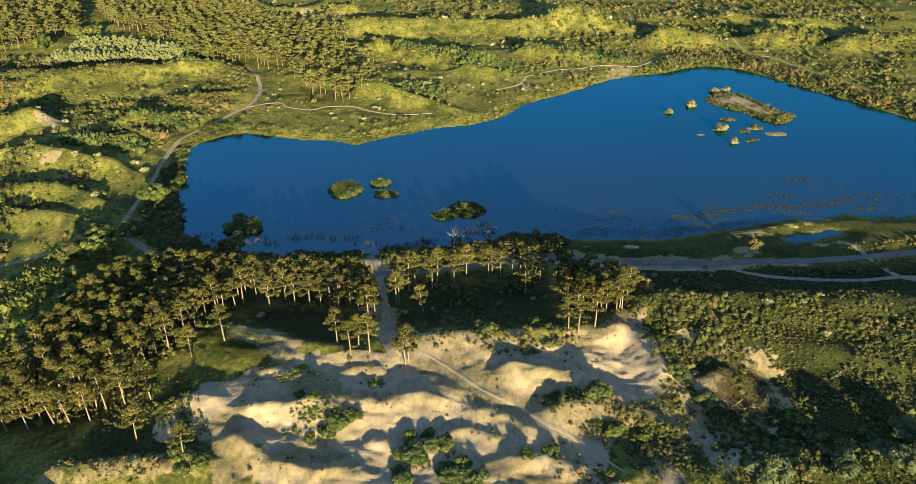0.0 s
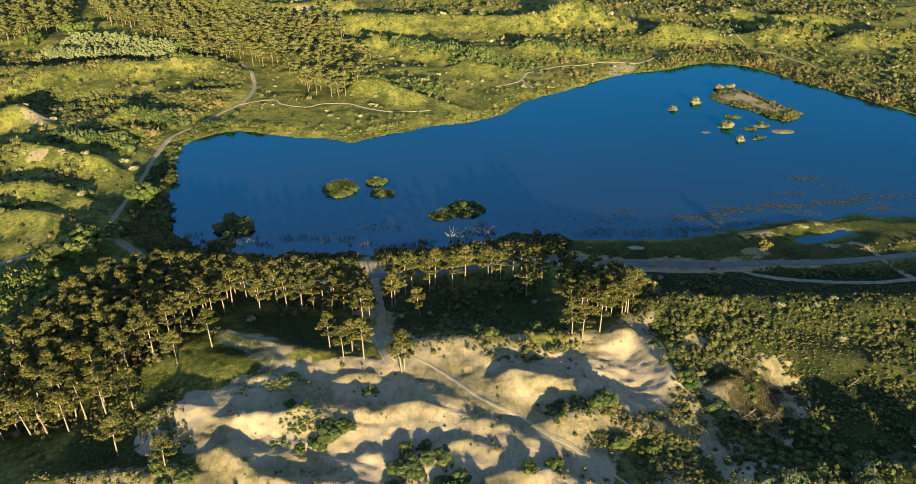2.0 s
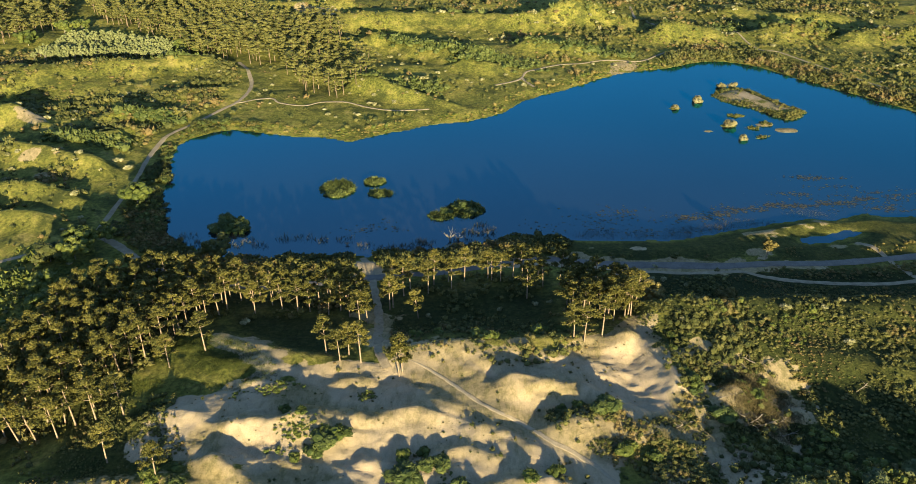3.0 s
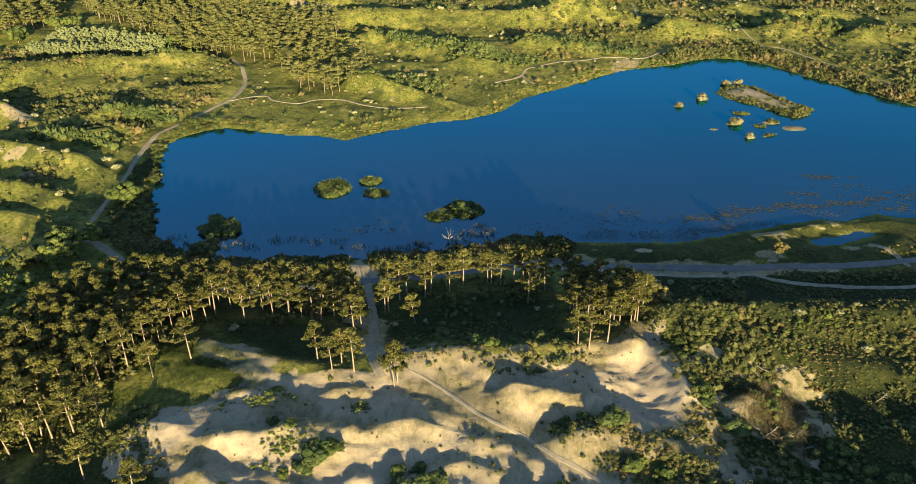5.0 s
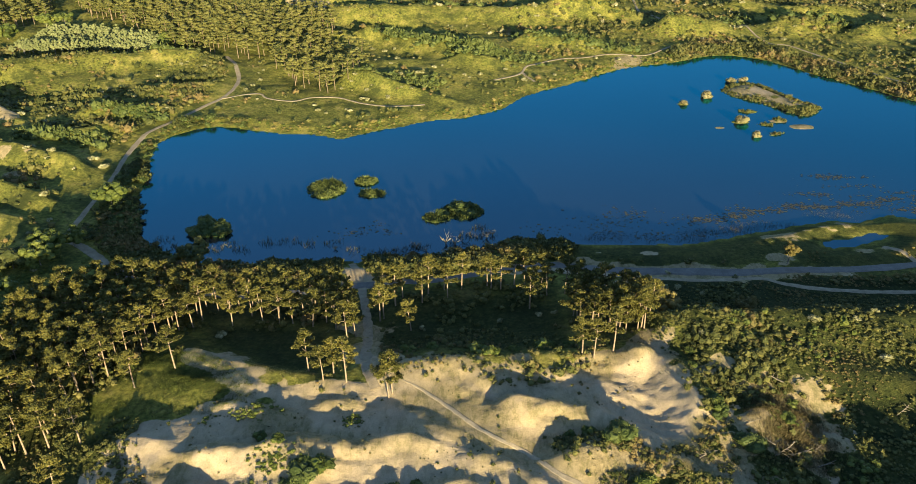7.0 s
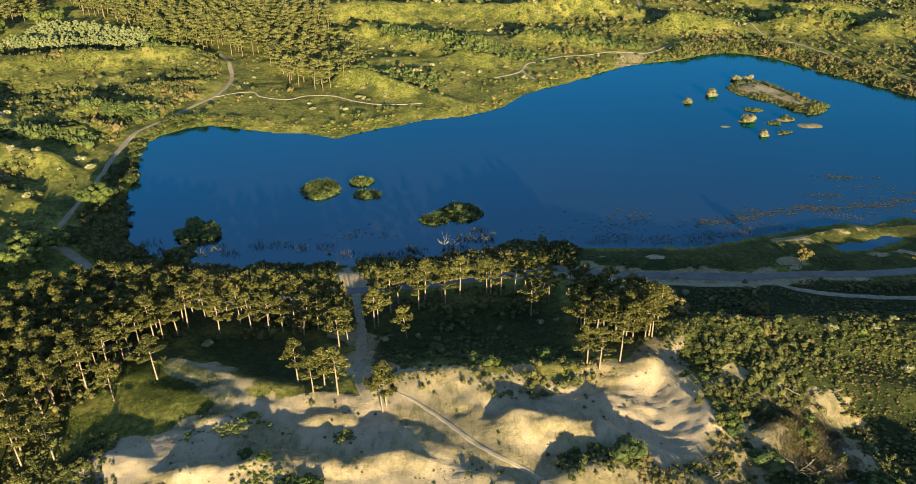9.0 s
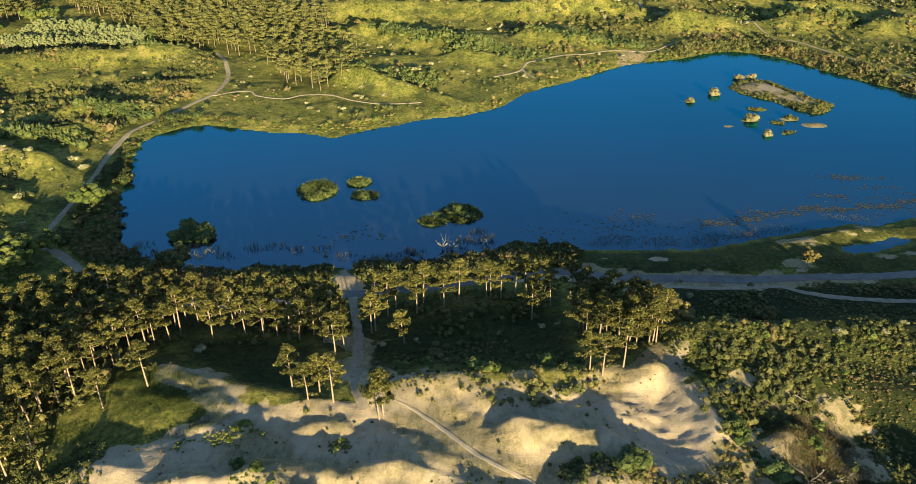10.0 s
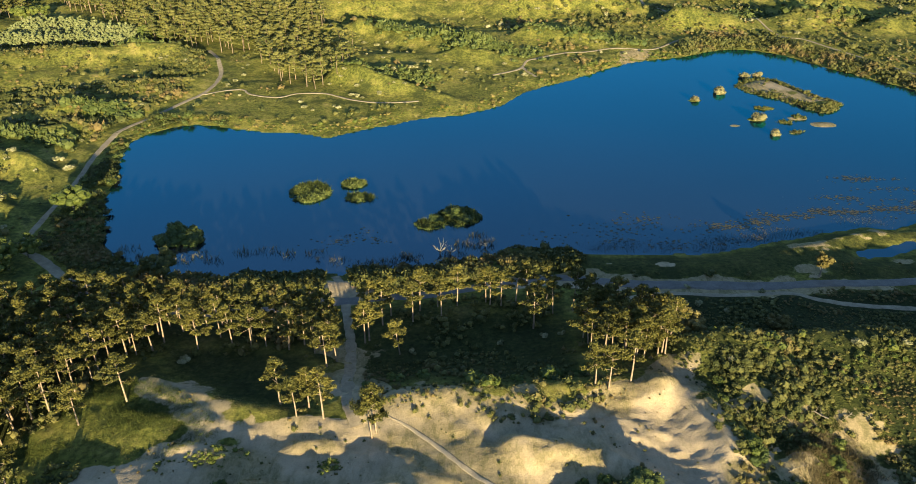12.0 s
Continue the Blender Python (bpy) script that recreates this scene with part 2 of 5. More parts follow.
# ridges: crest line, height, half width
RIDGES = [([(-180, 276.8), (-171.4, 292.3), (-158.1, 298.1), (-142.7, 299.9), (-131, 306.8), (-120.1, 310.4), (-106.1, 305.3), (-97.7, 300.3)], 5.46, 7),
          ([(-117.5, 269), (-110.8, 273.3), (-98.6, 279.2)], 2.08, 4),
          ([(-128.8, 243.3), (-121.1, 245.8), (-116.2, 248.3), (-105.3, 252.1)], 2.6, 4),
          ([(-172.2, 234.7), (-168.1, 237.7), (-159.6, 242.5), (-152.2, 237.9)], 5.85, 6),
          ([(-128.8, 224.9), (-122.7, 229.2), (-115.6, 236), (-105.6, 231.7)], 2.34, 4),
          ([(-48.2, 281.2), (-33.9, 272.8), (-22.5, 267.4), (-16.1, 263.5)], 4.68, 5),
          ([(-47.7, 341.2), (-33.5, 331.3), (-20.6, 325.6), (-11.8, 318.2), (-0.7, 318.3)], 4.16, 6),
          ([(-75.7, 348.4), (-63.8, 345.2), (-52, 341.1)], 3.12, 5),
          ([(-72.9, 379.2), (-50.9, 376.8), (-27.7, 385.4), (-9.4, 382.9), (8.5, 376.8), (48.9, 387.9)], 6.5, 9),
          ([(17.4, 335.2), (29, 331.4), (42.6, 327.7), (57.4, 323.1)], 3.64, 5),
          ([(-8.5, 307.7), (2.4, 304.4), (12.4, 304.5)], 2.86, 5),
          ([(81.9, 358.5), (96.2, 358.6), (116.4, 358.6), (132.8, 358.6), (147.7, 360.9)], 5.85, 8),
          ([(36.9, 386.7), (51.4, 384.2), (70.8, 376.9)], 3.9, 7),
          ([(125.8, 400.8), (146.1, 389.1), (173.7, 392.9)], 3.9, 8),
          ([(161.6, 347.1), (180, 353.4), (201.8, 349.3)], 3.9, 7),
          ([(-211.9, 293.5), (-203.5, 296.1), (-192.6, 303.7)], 3.25, 6),
          ([(-158.7, 208.1), (-151.4, 212), (-141.5, 213.1), (-127, 208.6), (-114.2, 205.2)], 3.9, 5),
          ([(-142.9, 181.7), (-134.7, 188.5), (-125.7, 187.9), (-113.2, 183.5)], 3.12, 5),
          ([(-133.3, 167.8), (-122.8, 172.1), (-110.5, 170.3)], 2.08, 5),
          ([(-112.9, 409.5), (-95.5, 418.1), (-76.5, 420.9)], 5.2, 9),
          ([(-40.8, 85), (-37.8, 82.8), (-34.3, 79.8), (-29.4, 78.6), (-25.7, 77.9), (-19.7, 78.9)], 1.3, 2.2),
          ([(-40.6, 92.5), (-38.9, 92.9), (-35.2, 92.5), (-30.2, 93.4), (-23.7, 91.8)], 1.7, 2.6),
          ([(-29.2, 96.2), (-23.1, 94.7), (-20.5, 94.6), (-17.4, 94.9), (-10.3, 96.6), (-8.1, 95.6)], 1.3, 2.2),
          ([(5, 104.4), (11.5, 103.2), (17.3, 101.9), (21.9, 99.9), (25, 98.1)], 1.5, 2.8),
          ([(0.8, 93.6), (4.8, 92.6), (8.2, 89.4)], 0.8, 1.8),
          ([(6.5, 82.6), (12.2, 81.9), (15.7, 80.2)], 1.2, 2.2),
          ([(-25.6, 103.2), (-22.5, 104.7), (-19.2, 104.8)], 0.8, 2),
          ([(-6.1, 87.6), (-2.2, 89.1), (1.8, 87.4)], 0.7, 1.6),
          ([(-15.6, 112.5), (-7.6, 114.1), (4.1, 115.4), (13.4, 116.2), (25.3, 118.3)], 1, 3),
          ([(-52, 120.7), (-44.6, 116), (-34.2, 112.3), (-25.7, 110.1)], 0.8, 2.5),
          ([(14, 93.9), (20.2, 94.9), (27, 92.8), (30.5, 90.1)], 1.6, 4.5),
          ([(-68.3, 78.7), (-62.9, 79.6), (-57.4, 80.3), (-46.9, 80.8)], 1.5, 3.0),
          ([(27.4, 116.5), (31.2, 115), (33.8, 110.4), (34.2, 104.3)], 1.8, 3.5),
          ([(37.5, 98.6), (43.5, 103.6), (50.7, 104.6), (53.7, 100.6)], 1.2, 3),
          ([(34, 127.1), (46.5, 128.1), (59, 129), (71.8, 130.5), (84.7, 131.9), (93.6, 133.1)], 3.7, 7.5),
          # added at the view's lower edge to shade the slope north of it
          ([(24.4, 76.2), (37.5, 78.3), (49.8, 80.3)], 2.2, 7),
          ([(39.1, 116), (49.8, 117.3), (60.5, 114.7), (70.4, 111.3)], 1.2, 6),
          ([(-55.7, 93.8), (-52, 95.5), (-46.2, 94.1)], 1, 2.5),
          ([(-17.8, 85.9), (-11.7, 84), (-7.9, 84.8)], 0.7, 1.8),
          ([(-40.1, 103.4), (-33.1, 101.9), (-28.8, 102.4)], 0.5, 1.6),
          # unseen ridge, added south of the view to shade the south-west corner
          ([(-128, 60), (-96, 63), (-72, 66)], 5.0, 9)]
SPIT = [(66.6, 168.7), (70.2, 169.9), (76.1, 172.8), (81.4, 175), (86.1, 177.5)]
CLUMPS = [(-66.4, 171.2, 9, 6), (-40.9, 193.2, 8, 6), (-33.3, 199.3, 5, 3), (-29.5, 192.3, 6, 3), (-8.9, 179.2, 9, 4), (77.3, 272.6, 4, 3), (68, 265.2, 3, 2),
          (82.2, 248.3, 4, 3), (83.5, 235.8, 3, 3), (86.8, 257.9, 4, 2), (94.8, 249.6, 4, 2), (89.4, 245.9, 3, 2), (90.4, 237.7, 3, 2), (100.7, 243.8, 6, 2), (74, 243.1, 4, 2)]
PATHS_ALL = (ROAD, WEST_PATH, WEST_LINK, PATH_2, TRACK, FOREST_PATH)


def height(x, y):
    """Height of the ground above the lake's surface."""
    x, y = np.asarray(x, float), np.asarray(y, float)
    wob = fbm(x / 9, y / 9, 3, 3.0)
    d = np.minimum(sdist(x, y, LAKE), sdist(x, y, POND)) + wob * 0.9
    shore = np.where(d < 0, -2.2 * sstep(0, 9, -d) - 0.12, 0.1 + 1.2 * sstep(0, 7, d) + 1.0 * sstep(8, 40, d))
    away = sstep(8, 45, d)
    near = 1 - sstep(160, 190, y)                        # south of the lake
    f1 = fbm(x / 60 + 0.25 * y / 60, y / 19, 4, 1.0)
    f2 = fbm(x / 16, y / 12, 3, 2.0)
    f3 = fbm(x / 5, y / 5, 3, 14.0)
    dunes = away * ((1 - near) * (1.5 * f1 + 0.5 * f2 + 0.28 * f3) + near * (0.5 * f1 + 0.5 * f2 + 0.3 * f3))
    ridges = 0
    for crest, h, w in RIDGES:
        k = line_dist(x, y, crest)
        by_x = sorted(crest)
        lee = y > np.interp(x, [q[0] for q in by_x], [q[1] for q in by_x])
        k = k * np.where(lee, 1.35, 0.85)                # the side away from the sun is made steeper, for crisper shade
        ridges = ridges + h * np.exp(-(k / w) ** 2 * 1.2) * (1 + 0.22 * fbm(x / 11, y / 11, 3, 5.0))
    slope = near * sstep(-88, -46, x) * 3.9 * sstep(26, 48, d) - 1.8 * sstep(44, 52, x) * sstep(114, 106, y) * sstep(84, 90, y)
    calm = np.full(np.shape(x), 1e9)
    for p in (NORTH_PATH, NORTH_PATH_2, EAST_PATH, WEST_PATH):
        calm = np.minimum(calm, line_dist(x, y, p[::3]))
    calm = 1 - sstep(3, 15, calm)
    dunes, ridges = dunes * (1 - 0.8 * calm), ridges * (1 - 0.75 * calm)
    sd = sdist(x, y, SAND)
    sandy = 1 - sstep(-4, 4, sd)
    heap = 1 - 2.2 * np.abs(fbm(x / 7 + 0.3 * y / 7, y / 5.5, 4, 8.0))
    open_ = np.min([line_dist(x, y, q) for q in TONGUES], axis=0)
    firm = sstep(1.5, 5, line_dist(x, y, TRACK[::3])) * (0.5 + 0.5 * sstep(1.5, 5, open_))
    blow = sandy * firm * (0.16 * np.maximum(heap, -0.5) + 0.2 * fbm(x / 9, y / 8, 3, 18.0) + 0.38 * (0.45 - np.abs(fbm(x / 3.2 + 0.2 * y, y / 2.2, 3, 9.0))) + 0.10 * fbm(x / 1.3, y / 1.0, 2, 10.0)) + 0.1 * sandy
    bowl = -1.0 * sstep(2, -6, sdist(x, y, BOWL))
    hollow = -0.7 * sstep(4, -8, sdist(x, y, HOLLOW)) - 0.7 * sstep(3, -5, sdist(x, y, HOLLOW_W))
    z = shore + slope + 0.45 * np.exp(-(line_dist(x, y, SPIT) / 2.4) ** 2) + np.maximum(dunes, -1.2) + ridges * sstep(2, 14, d) + blow + bowl + hollow
    isl = sdist(x, y, ISLAND) + wob * 0.4
    z = np.maximum(z, np.where(isl < 2, 1.3 * sstep(1.5, -6, isl) - 0.3, -9))
    for cx, cy, r, _ in CLUMPS[5:]:
        z = np.maximum(z, 0.30 - 0.5 * np.hypot((x - cx) / 1.3, (y - cy) * 1.3) / (0.58 * r) + 0.22 * wob + 0.1 * f3)
    far = np.hypot(x, y - 200)
    z = z + sstep(400, 1200, far) * 8 * fbm(x / 300, y / 200, 3, 4.0)
    for p in PATHS_ALL:
        k = 1 - sstep(1.6, 5.5, line_dist(x, y, p[::3]))
        z = z - (0.1 if p is TRACK else 0.35) * k
    return np.where(d > 0.3, np.maximum(z, 0.12), z)


# ---- materials ----
def material(name):
    m = bpy.data.materials.new(name)
    m.use_nodes = True
    return m, m.node_tree, m.node_tree.nodes["Principled BSDF"]


def node(nt, kind, **inputs):
    n = nt.nodes.new(kind)
    for key, v in inputs.items():
        n.inputs[key].default_value = v
    return n


def noise_node(nt, scale, detail=4.0, rough=0.6, coords=None):
    n = node(nt, "ShaderNodeTexNoise", Scale=scale, Detail=detail, Roughness=rough)
    if coords is not None:
        nt.links.new(coords, n.inputs["Vector"])
    return n.outputs["Fac"]


def ramp(nt, fac, stops):
    r = nt.nodes.new("ShaderNodeValToRGB")
    e = r.color_ramp.elements
    while len(e) < len(stops):
        e.new(0.5)
    for el, (p, c) in zip(e, stops):
        el.position, el.color = p, (*c, 1)
    nt.links.new(fac, r.inputs["Fac"])
    return r.outputs["Color"]


def mixc(nt, fac, a, b, kind="MIX"):
    m = nt.nodes.new("ShaderNodeMix")
    m.data_type, m.blend_type = "RGBA", kind
    for sock, v in ((m.inputs[0], fac), (m.inputs[6], a), (m.inputs[7], b)):
        if isinstance(v, (int, float)):
            sock.default_value = v
        elif isinstance(v, tuple):
            sock.default_value = (*v, 1)
        else:
            nt.links.new(v, sock)
    return m.outputs[2]


def math_node(nt, op, a, b=None, clamp=False):
    m = nt.nodes.new("ShaderNodeMath")
    m.operation, m.use_clamp = op, clamp
    for s, v in zip(m.inputs, (a, b)):
        if v is None:
            continue
        if isinstance(v, (int, float)):
            s.default_value = v
        else:
            nt.links.new(v, s)
    return m.outputs[0]


def bump(nt, bsdf, fac, strength, distance):
    b = node(nt, "ShaderNodeBump", Strength=strength, Distance=distance)
    nt.links.new(fac, b.inputs["Height"])
    nt.links.new(b.outputs[0], bsdf.inputs["Normal"])
    return b


def world_coords(nt):
    return nt.nodes.new("ShaderNodeNewGeometry").outputs["Position"]


def ground_material():
    m, nt, b = material("dune_ground")
    co = world_coords(nt)
    att = nt.nodes.new("ShaderNodeAttribute")
    att.attribute_name = "cover"
    sep = nt.nodes.new("ShaderNodeSeparateColor")
    nt.links.new(att.outputs["Color"], sep.inputs[0])
    n1, n2, n3, n4 = (noise_node(nt, s, d, r, co) for s, d, r in ((0.035, 5, 0.6), (0.22, 5, 0.65), (1.1, 5, 0.7), (4.5, 4, 0.7)))
    grass = ramp(nt, n2, [(0.32, (0.088, 0.104, 0.025)), (0.45, (0.205, 0.205, 0.048)), (0.57, (0.335, 0.298, 0.075)), (0.70, (0.460, 0.370, 0.135))])
    lush = ramp(nt, n3, [(0.32, (0.046, 0.062, 0.015)), (0.5, (0.132, 0.148, 0.032)), (0.70, (0.250, 0.240, 0.056))])
    fac = math_node(nt, "MULTIPLY_ADD", n1, 2.6)
    fac.node.inputs[2].default_value = -0.85
    fac.node.use_clamp = True
    grass = mixc(nt, fac, grass, lush)
    grass = mixc(nt, 0.75, grass, ramp(nt, n3, [(0.34, (0.45, 0.48, 0.42)), (0.50, (0.97, 0.97, 0.95)), (0.68, (1.40, 1.36, 1.25))]), "MULTIPLY")
    heath = noise_node(nt, 0.09, 6, 0.72, co)
    grass = mixc(nt, ramp(nt, heath, [(0.38, (1, 1, 1)), (0.48, (0, 0, 0))]), grass, ramp(nt, n4, [(0.3, (0.036, 0.048, 0.014)), (0.6, (0.085, 0.098, 0.028)), (0.75, (0.15, 0.145, 0.046))]))
    # near-black mossy cover; its darkness also paints in shade
    moss_shade = ramp(nt, n3, [(0.3, (0.014, 0.022, 0.008)), (0.55, (0.034, 0.046, 0.015)), (0.75, (0.075, 0.080, 0.028))])
    col = mixc(nt, sep.outputs[1], grass, moss_shade)
    sand = ramp(nt, n2, [(0.3, (0.44, 0.352, 0.246)), (0.5, (0.52, 0.412, 0.286)), (0.7, (0.59, 0.466, 0.325))])
    sand = mixc(nt, 0.5, sand, ramp(nt, n4, [(0.3, (0.78, 0.76, 0.72)), (0.6, (1.05, 1.04, 1.02))]), "MULTIPLY")
    marram = ramp(nt, n3, [(0.35, (0.20, 0.165, 0.075)), (0.6, (0.40, 0.315, 0.165))])
    sand = mixc(nt, sep.outputs[2], sand, marram)
    mp = nt.nodes.new("ShaderNodeMapping")
    mp.inputs["Scale"].default_value = (0.9, 0.35, 1.0)
    mp.inputs["Rotation"].default_value = (0, 0, 0.9)
    nt.links.new(co, mp.inputs["Vector"])
    streak = noise_node(nt, 0.8, 6, 0.75, mp.outputs["Vector"])
    thin = math_node(nt, "MULTIPLY_ADD", sep.outputs[2], 0.75)
    thin.node.inputs[2].default_value = 0.24
    sand = mixc(nt, math_node(nt, "MULTIPLY", ramp(nt, streak, [(0.49, (0, 0, 0)), (0.58, (0.95, 0.95, 0.95))]), thin), sand, ramp(nt, n4, [(0.3, (0.10, 0.105, 0.042)), (0.7, (0.30, 0.25, 0.125))]))
    grit = noise_node(nt, 13.0, 3, 0.7, co)
    sand = mixc(nt, 0.6, sand, ramp(nt, grit, [(0.32, (0.66, 0.65, 0.62)), (0.5, (1.0, 1.0, 1.0)), (0.7, (1.12, 1.1, 1.06))]), "MULTIPLY")
    edge = math_node(nt, "ADD", sep.outputs[0], math_node(nt, "MULTIPLY_ADD", n3, 0.9))
    edge.node.inputs[1].links[0].from_node.inputs[2].default_value = -0.45
    edge = ramp(nt, edge, [(0.42, (0, 0, 0)), (0.58, (1, 1, 1))])
    col = mixc(nt, edge, col, sand)
    nt.links.new(col, b.inputs["Base Color"])
    b.inputs["Roughness"].default_value = 0.95
    b.inputs["Specular IOR Level"].default_value = 0.15
    relief = math_node(nt, "MULTIPLY_ADD", edge, -0.5)
    relief.node.inputs[2].default_value = 1.0
    bn = bump(nt, b, mixc(nt, 0.45, n3, n4), 1.0, 0.5)
    nt.links.new(relief, bn.inputs["Strength"])
    return m


def foliage_material(name, dark, mid, light, rough=0.65, warm=None):
    """Leaves that vary from leaf to leaf and from plant to plant."""
    m, nt, b = material(name)
    geo = nt.nodes.new("ShaderNodeNewGeometry")
    obj = nt.nodes.new("ShaderNodeObjectInfo")
    att = nt.nodes.new("ShaderNodeAttribute")
    att.attribute_name = "tint"
    co = noise_node(nt, 0.35, 3, 0.6, geo.outputs["Position"])
    f = math_node(nt, "MULTIPLY_ADD", geo.outputs["Random Per Island"], 0.42)
    nt.links.new(math_node(nt, "MULTIPLY", co, 0.45), f.node.inputs[2])
    f = math_node(nt, "ADD", f, math_node(nt, "MULTIPLY", math_node(nt, "ADD", obj.outputs["Random"], att.outputs["Fac"]), 0.22), True)
    col = ramp(nt, f, [(0.18, dark), (0.5, mid), (0.85, light)])
    if warm:
        col = mixc(nt, ramp(nt, att.outputs["Fac"], [(0.62, (0, 0, 0)), (0.85, (1, 1, 1))]), col, warm)
    nt.links.new(col, b.inputs["Base Color"])
    b.inputs["Roughness"].default_value = rough
    b.inputs["Specular IOR Level"].default_value = 0.25
    return m


def plain_material(name, stops, scale=3.0, rough=0.85, relief=0.3, dist=0.03):
    m, nt, b = material(name)
    co = world_coords(nt)
    n1, n2 = noise_node(nt, scale, 5, 0.65, co), noise_node(nt, scale * 7, 4, 0.65, co)
    col = mixc(nt, 0.6, ramp(nt, n1, stops), ramp(nt, n2, [(0.3, (0.7, 0.7, 0.7)), (0.65, (1.1, 1.1, 1.1))]), "MULTIPLY")
    nt.links.new(col, b.inputs["Base Color"])
    b.inputs["Roughness"].default_value = rough
    b.inputs["Specular IOR Level"].default_value = 0.25
    bump(nt, b, n2, relief, dist)
    return m


def water_material():
    m, nt, b = material("lake_water")
    co = world_coords(nt)
    n = noise_node(nt, 0.012, 4, 0.55, co)
    col = ramp(nt, n, [(0.3, (0.112, 0.142, 0.180)), (0.7, (0.124, 0.156, 0.200))])
    nt.links.new(col, b.inputs["Base Color"])
    b.inputs["Roughness"].default_value = 0.11
    b.inputs["IOR"].default_value = 1.18
    b.inputs["Metallic"].default_value = 0.9
    b.inputs["Specular Tint"].default_value = (0.12, 0.78, 1.0, 1)
    bump(nt, b, noise_node(nt, 1.6, 3, 0.6, co), 0.10, 0.05)
    return m


M_GROUND = ground_material()
M_WATER = water_material()
M_ASPHALT = plain_material("worn_asphalt", [(0.35, (0.17, 0.160, 0.150)), (0.65, (0.24, 0.225, 0.21))], 0.5, 0.9, 0.2, 0.01)
M_PATH = plain_material("sandy_path", [(0.3, (0.26, 0.21, 0.145)), (0.5, (0.37, 0.30, 0.21)), (0.7, (0.45, 0.37, 0.26))], 0.7, 0.95, 0.4, 0.05)
M_TRACK = plain_material("pale_sand_track", [(0.3, (0.35, 0.285, 0.205)), (0.5, (0.44, 0.36, 0.255)), (0.7, (0.51, 0.42, 0.30))], 0.9, 0.95, 0.5, 0.06)
M_FAR_BARK = plain_material("weathered_pine_bark", [(0.35, (0.16, 0.12, 0.085)), (0.6, (0.28, 0.21, 0.15))], 2.5, 0.9, 0.5, 0.03)
M_BARK = plain_material("pine_bark", [(0.35, (0.21, 0.155, 0.108)), (0.6, (0.37, 0.285, 0.205))], 2.5, 0.9, 0.5, 0.03)
M_GREY_BARK = plain_material("grey_bark", [(0.35, (0.16, 0.14, 0.11)), (0.6, (0.30, 0.27, 0.22))], 2.5, 0.9, 0.5, 0.03)
M_PINE = foliage_material("pine_needles", (0.022, 0.028, 0.008), (0.088, 0.088, 0.020), (0.195, 0.168, 0.040))
M_FAR_PINE = foliage_material("far_pine_needles", (0.013, 0.021, 0.007), (0.056, 0.066, 0.018), (0.140, 0.136, 0.038))
M_SCRUB = foliage_material("scrub_leaves", (0.016, 0.025, 0.008), (0.055, 0.065, 0.018), (0.138, 0.132, 0.040), 0.7, (0.170, 0.125, 0.050))
M_LEAF = foliage_material("bright_leaves", (0.026, 0.040, 0.009), (0.072, 0.096, 0.019), (0.145, 0.160, 0.036))
M_HAWTHORN = foliage_material("blossom_and_leaves", (0.065, 0.072, 0.028), (0.190, 0.185, 0.085), (0.420, 0.390, 0.240))
M_RUSH = foliage_material("rush_leaves", (0.020, 0.036, 0.011), (0.055, 0.078, 0.021), (0.115, 0.135, 0.038))
M_WILLOW = foliage_material("silver_willow_leaves", (0.090, 0.115, 0.045), (0.190, 0.215, 0.090), (0.310, 0.325, 0.155))
M_GOLD = foliage_material("golden_leaves", (0.050, 0.045, 0.014), (0.130, 0.108, 0.032), (0.230, 0.185, 0.062))
M_GRASS = foliage_material("marram_blades", (0.100, 0.100, 0.036), (0.210, 0.188, 0.078), (0.330, 0.280, 0.135), 0.8)
M_REED = foliage_material("reed_stems", (0.060, 0.052, 0.024), (0.120, 0.100, 0.048), (0.200, 0.165, 0.085), 0.8)
M_PALE = foliage_material("pale_willow_leaves", (0.085, 0.080, 0.034), (0.210, 0.185, 0.090), (0.360, 0.310, 0.170))
M_LILY = foliage_material("floating_leaves", (0.032, 0.032, 0.018), (0.066, 0.060, 0.031), (0.125, 0.106, 0.054), 0.5)
M_DEAD = plain_material("bleached_wood", [(0.35, (0.21, 0.175, 0.135)), (0.6, (0.35, 0.30, 0.235))], 3.0, 0.9, 0.3, 0.02)


# ---- mesh helpers ----
def mesh_from(name, verts, tris, mat, tint=None, smooth=False):
    me = bpy.data.meshes.new(name)
    verts, tris = np.asarray(verts, np.float32), np.asarray(tris, np.int32)
    k = tris.shape[1]
    me.vertices.add(len(verts))
    me.vertices.foreach_set("co", verts.ravel())
    me.loops.add(tris.size)
    me.loops.foreach_set("vertex_index", tris.ravel())
    me.polygons.add(len(tris))
    me.polygons.foreach_set("loop_start", np.arange(0, tris.size, k, dtype=np.int32))
    me.polygons.foreach_set("use_smooth", np.full(len(tris), smooth))
    me.materials.append(mat)
    if tint is not None:
        a = me.attributes.new("tint", "FLOAT", "POINT")
        a.data.foreach_set("value", np.asarray(tint, np.float32))
    me.update(calc_edges=True)
    me.validate()
    return me


def part(name, me, parent, label=""):
    ob = new(name, me)
    ob.parent = parent
    if label:
        ob["label"] = label
    return ob


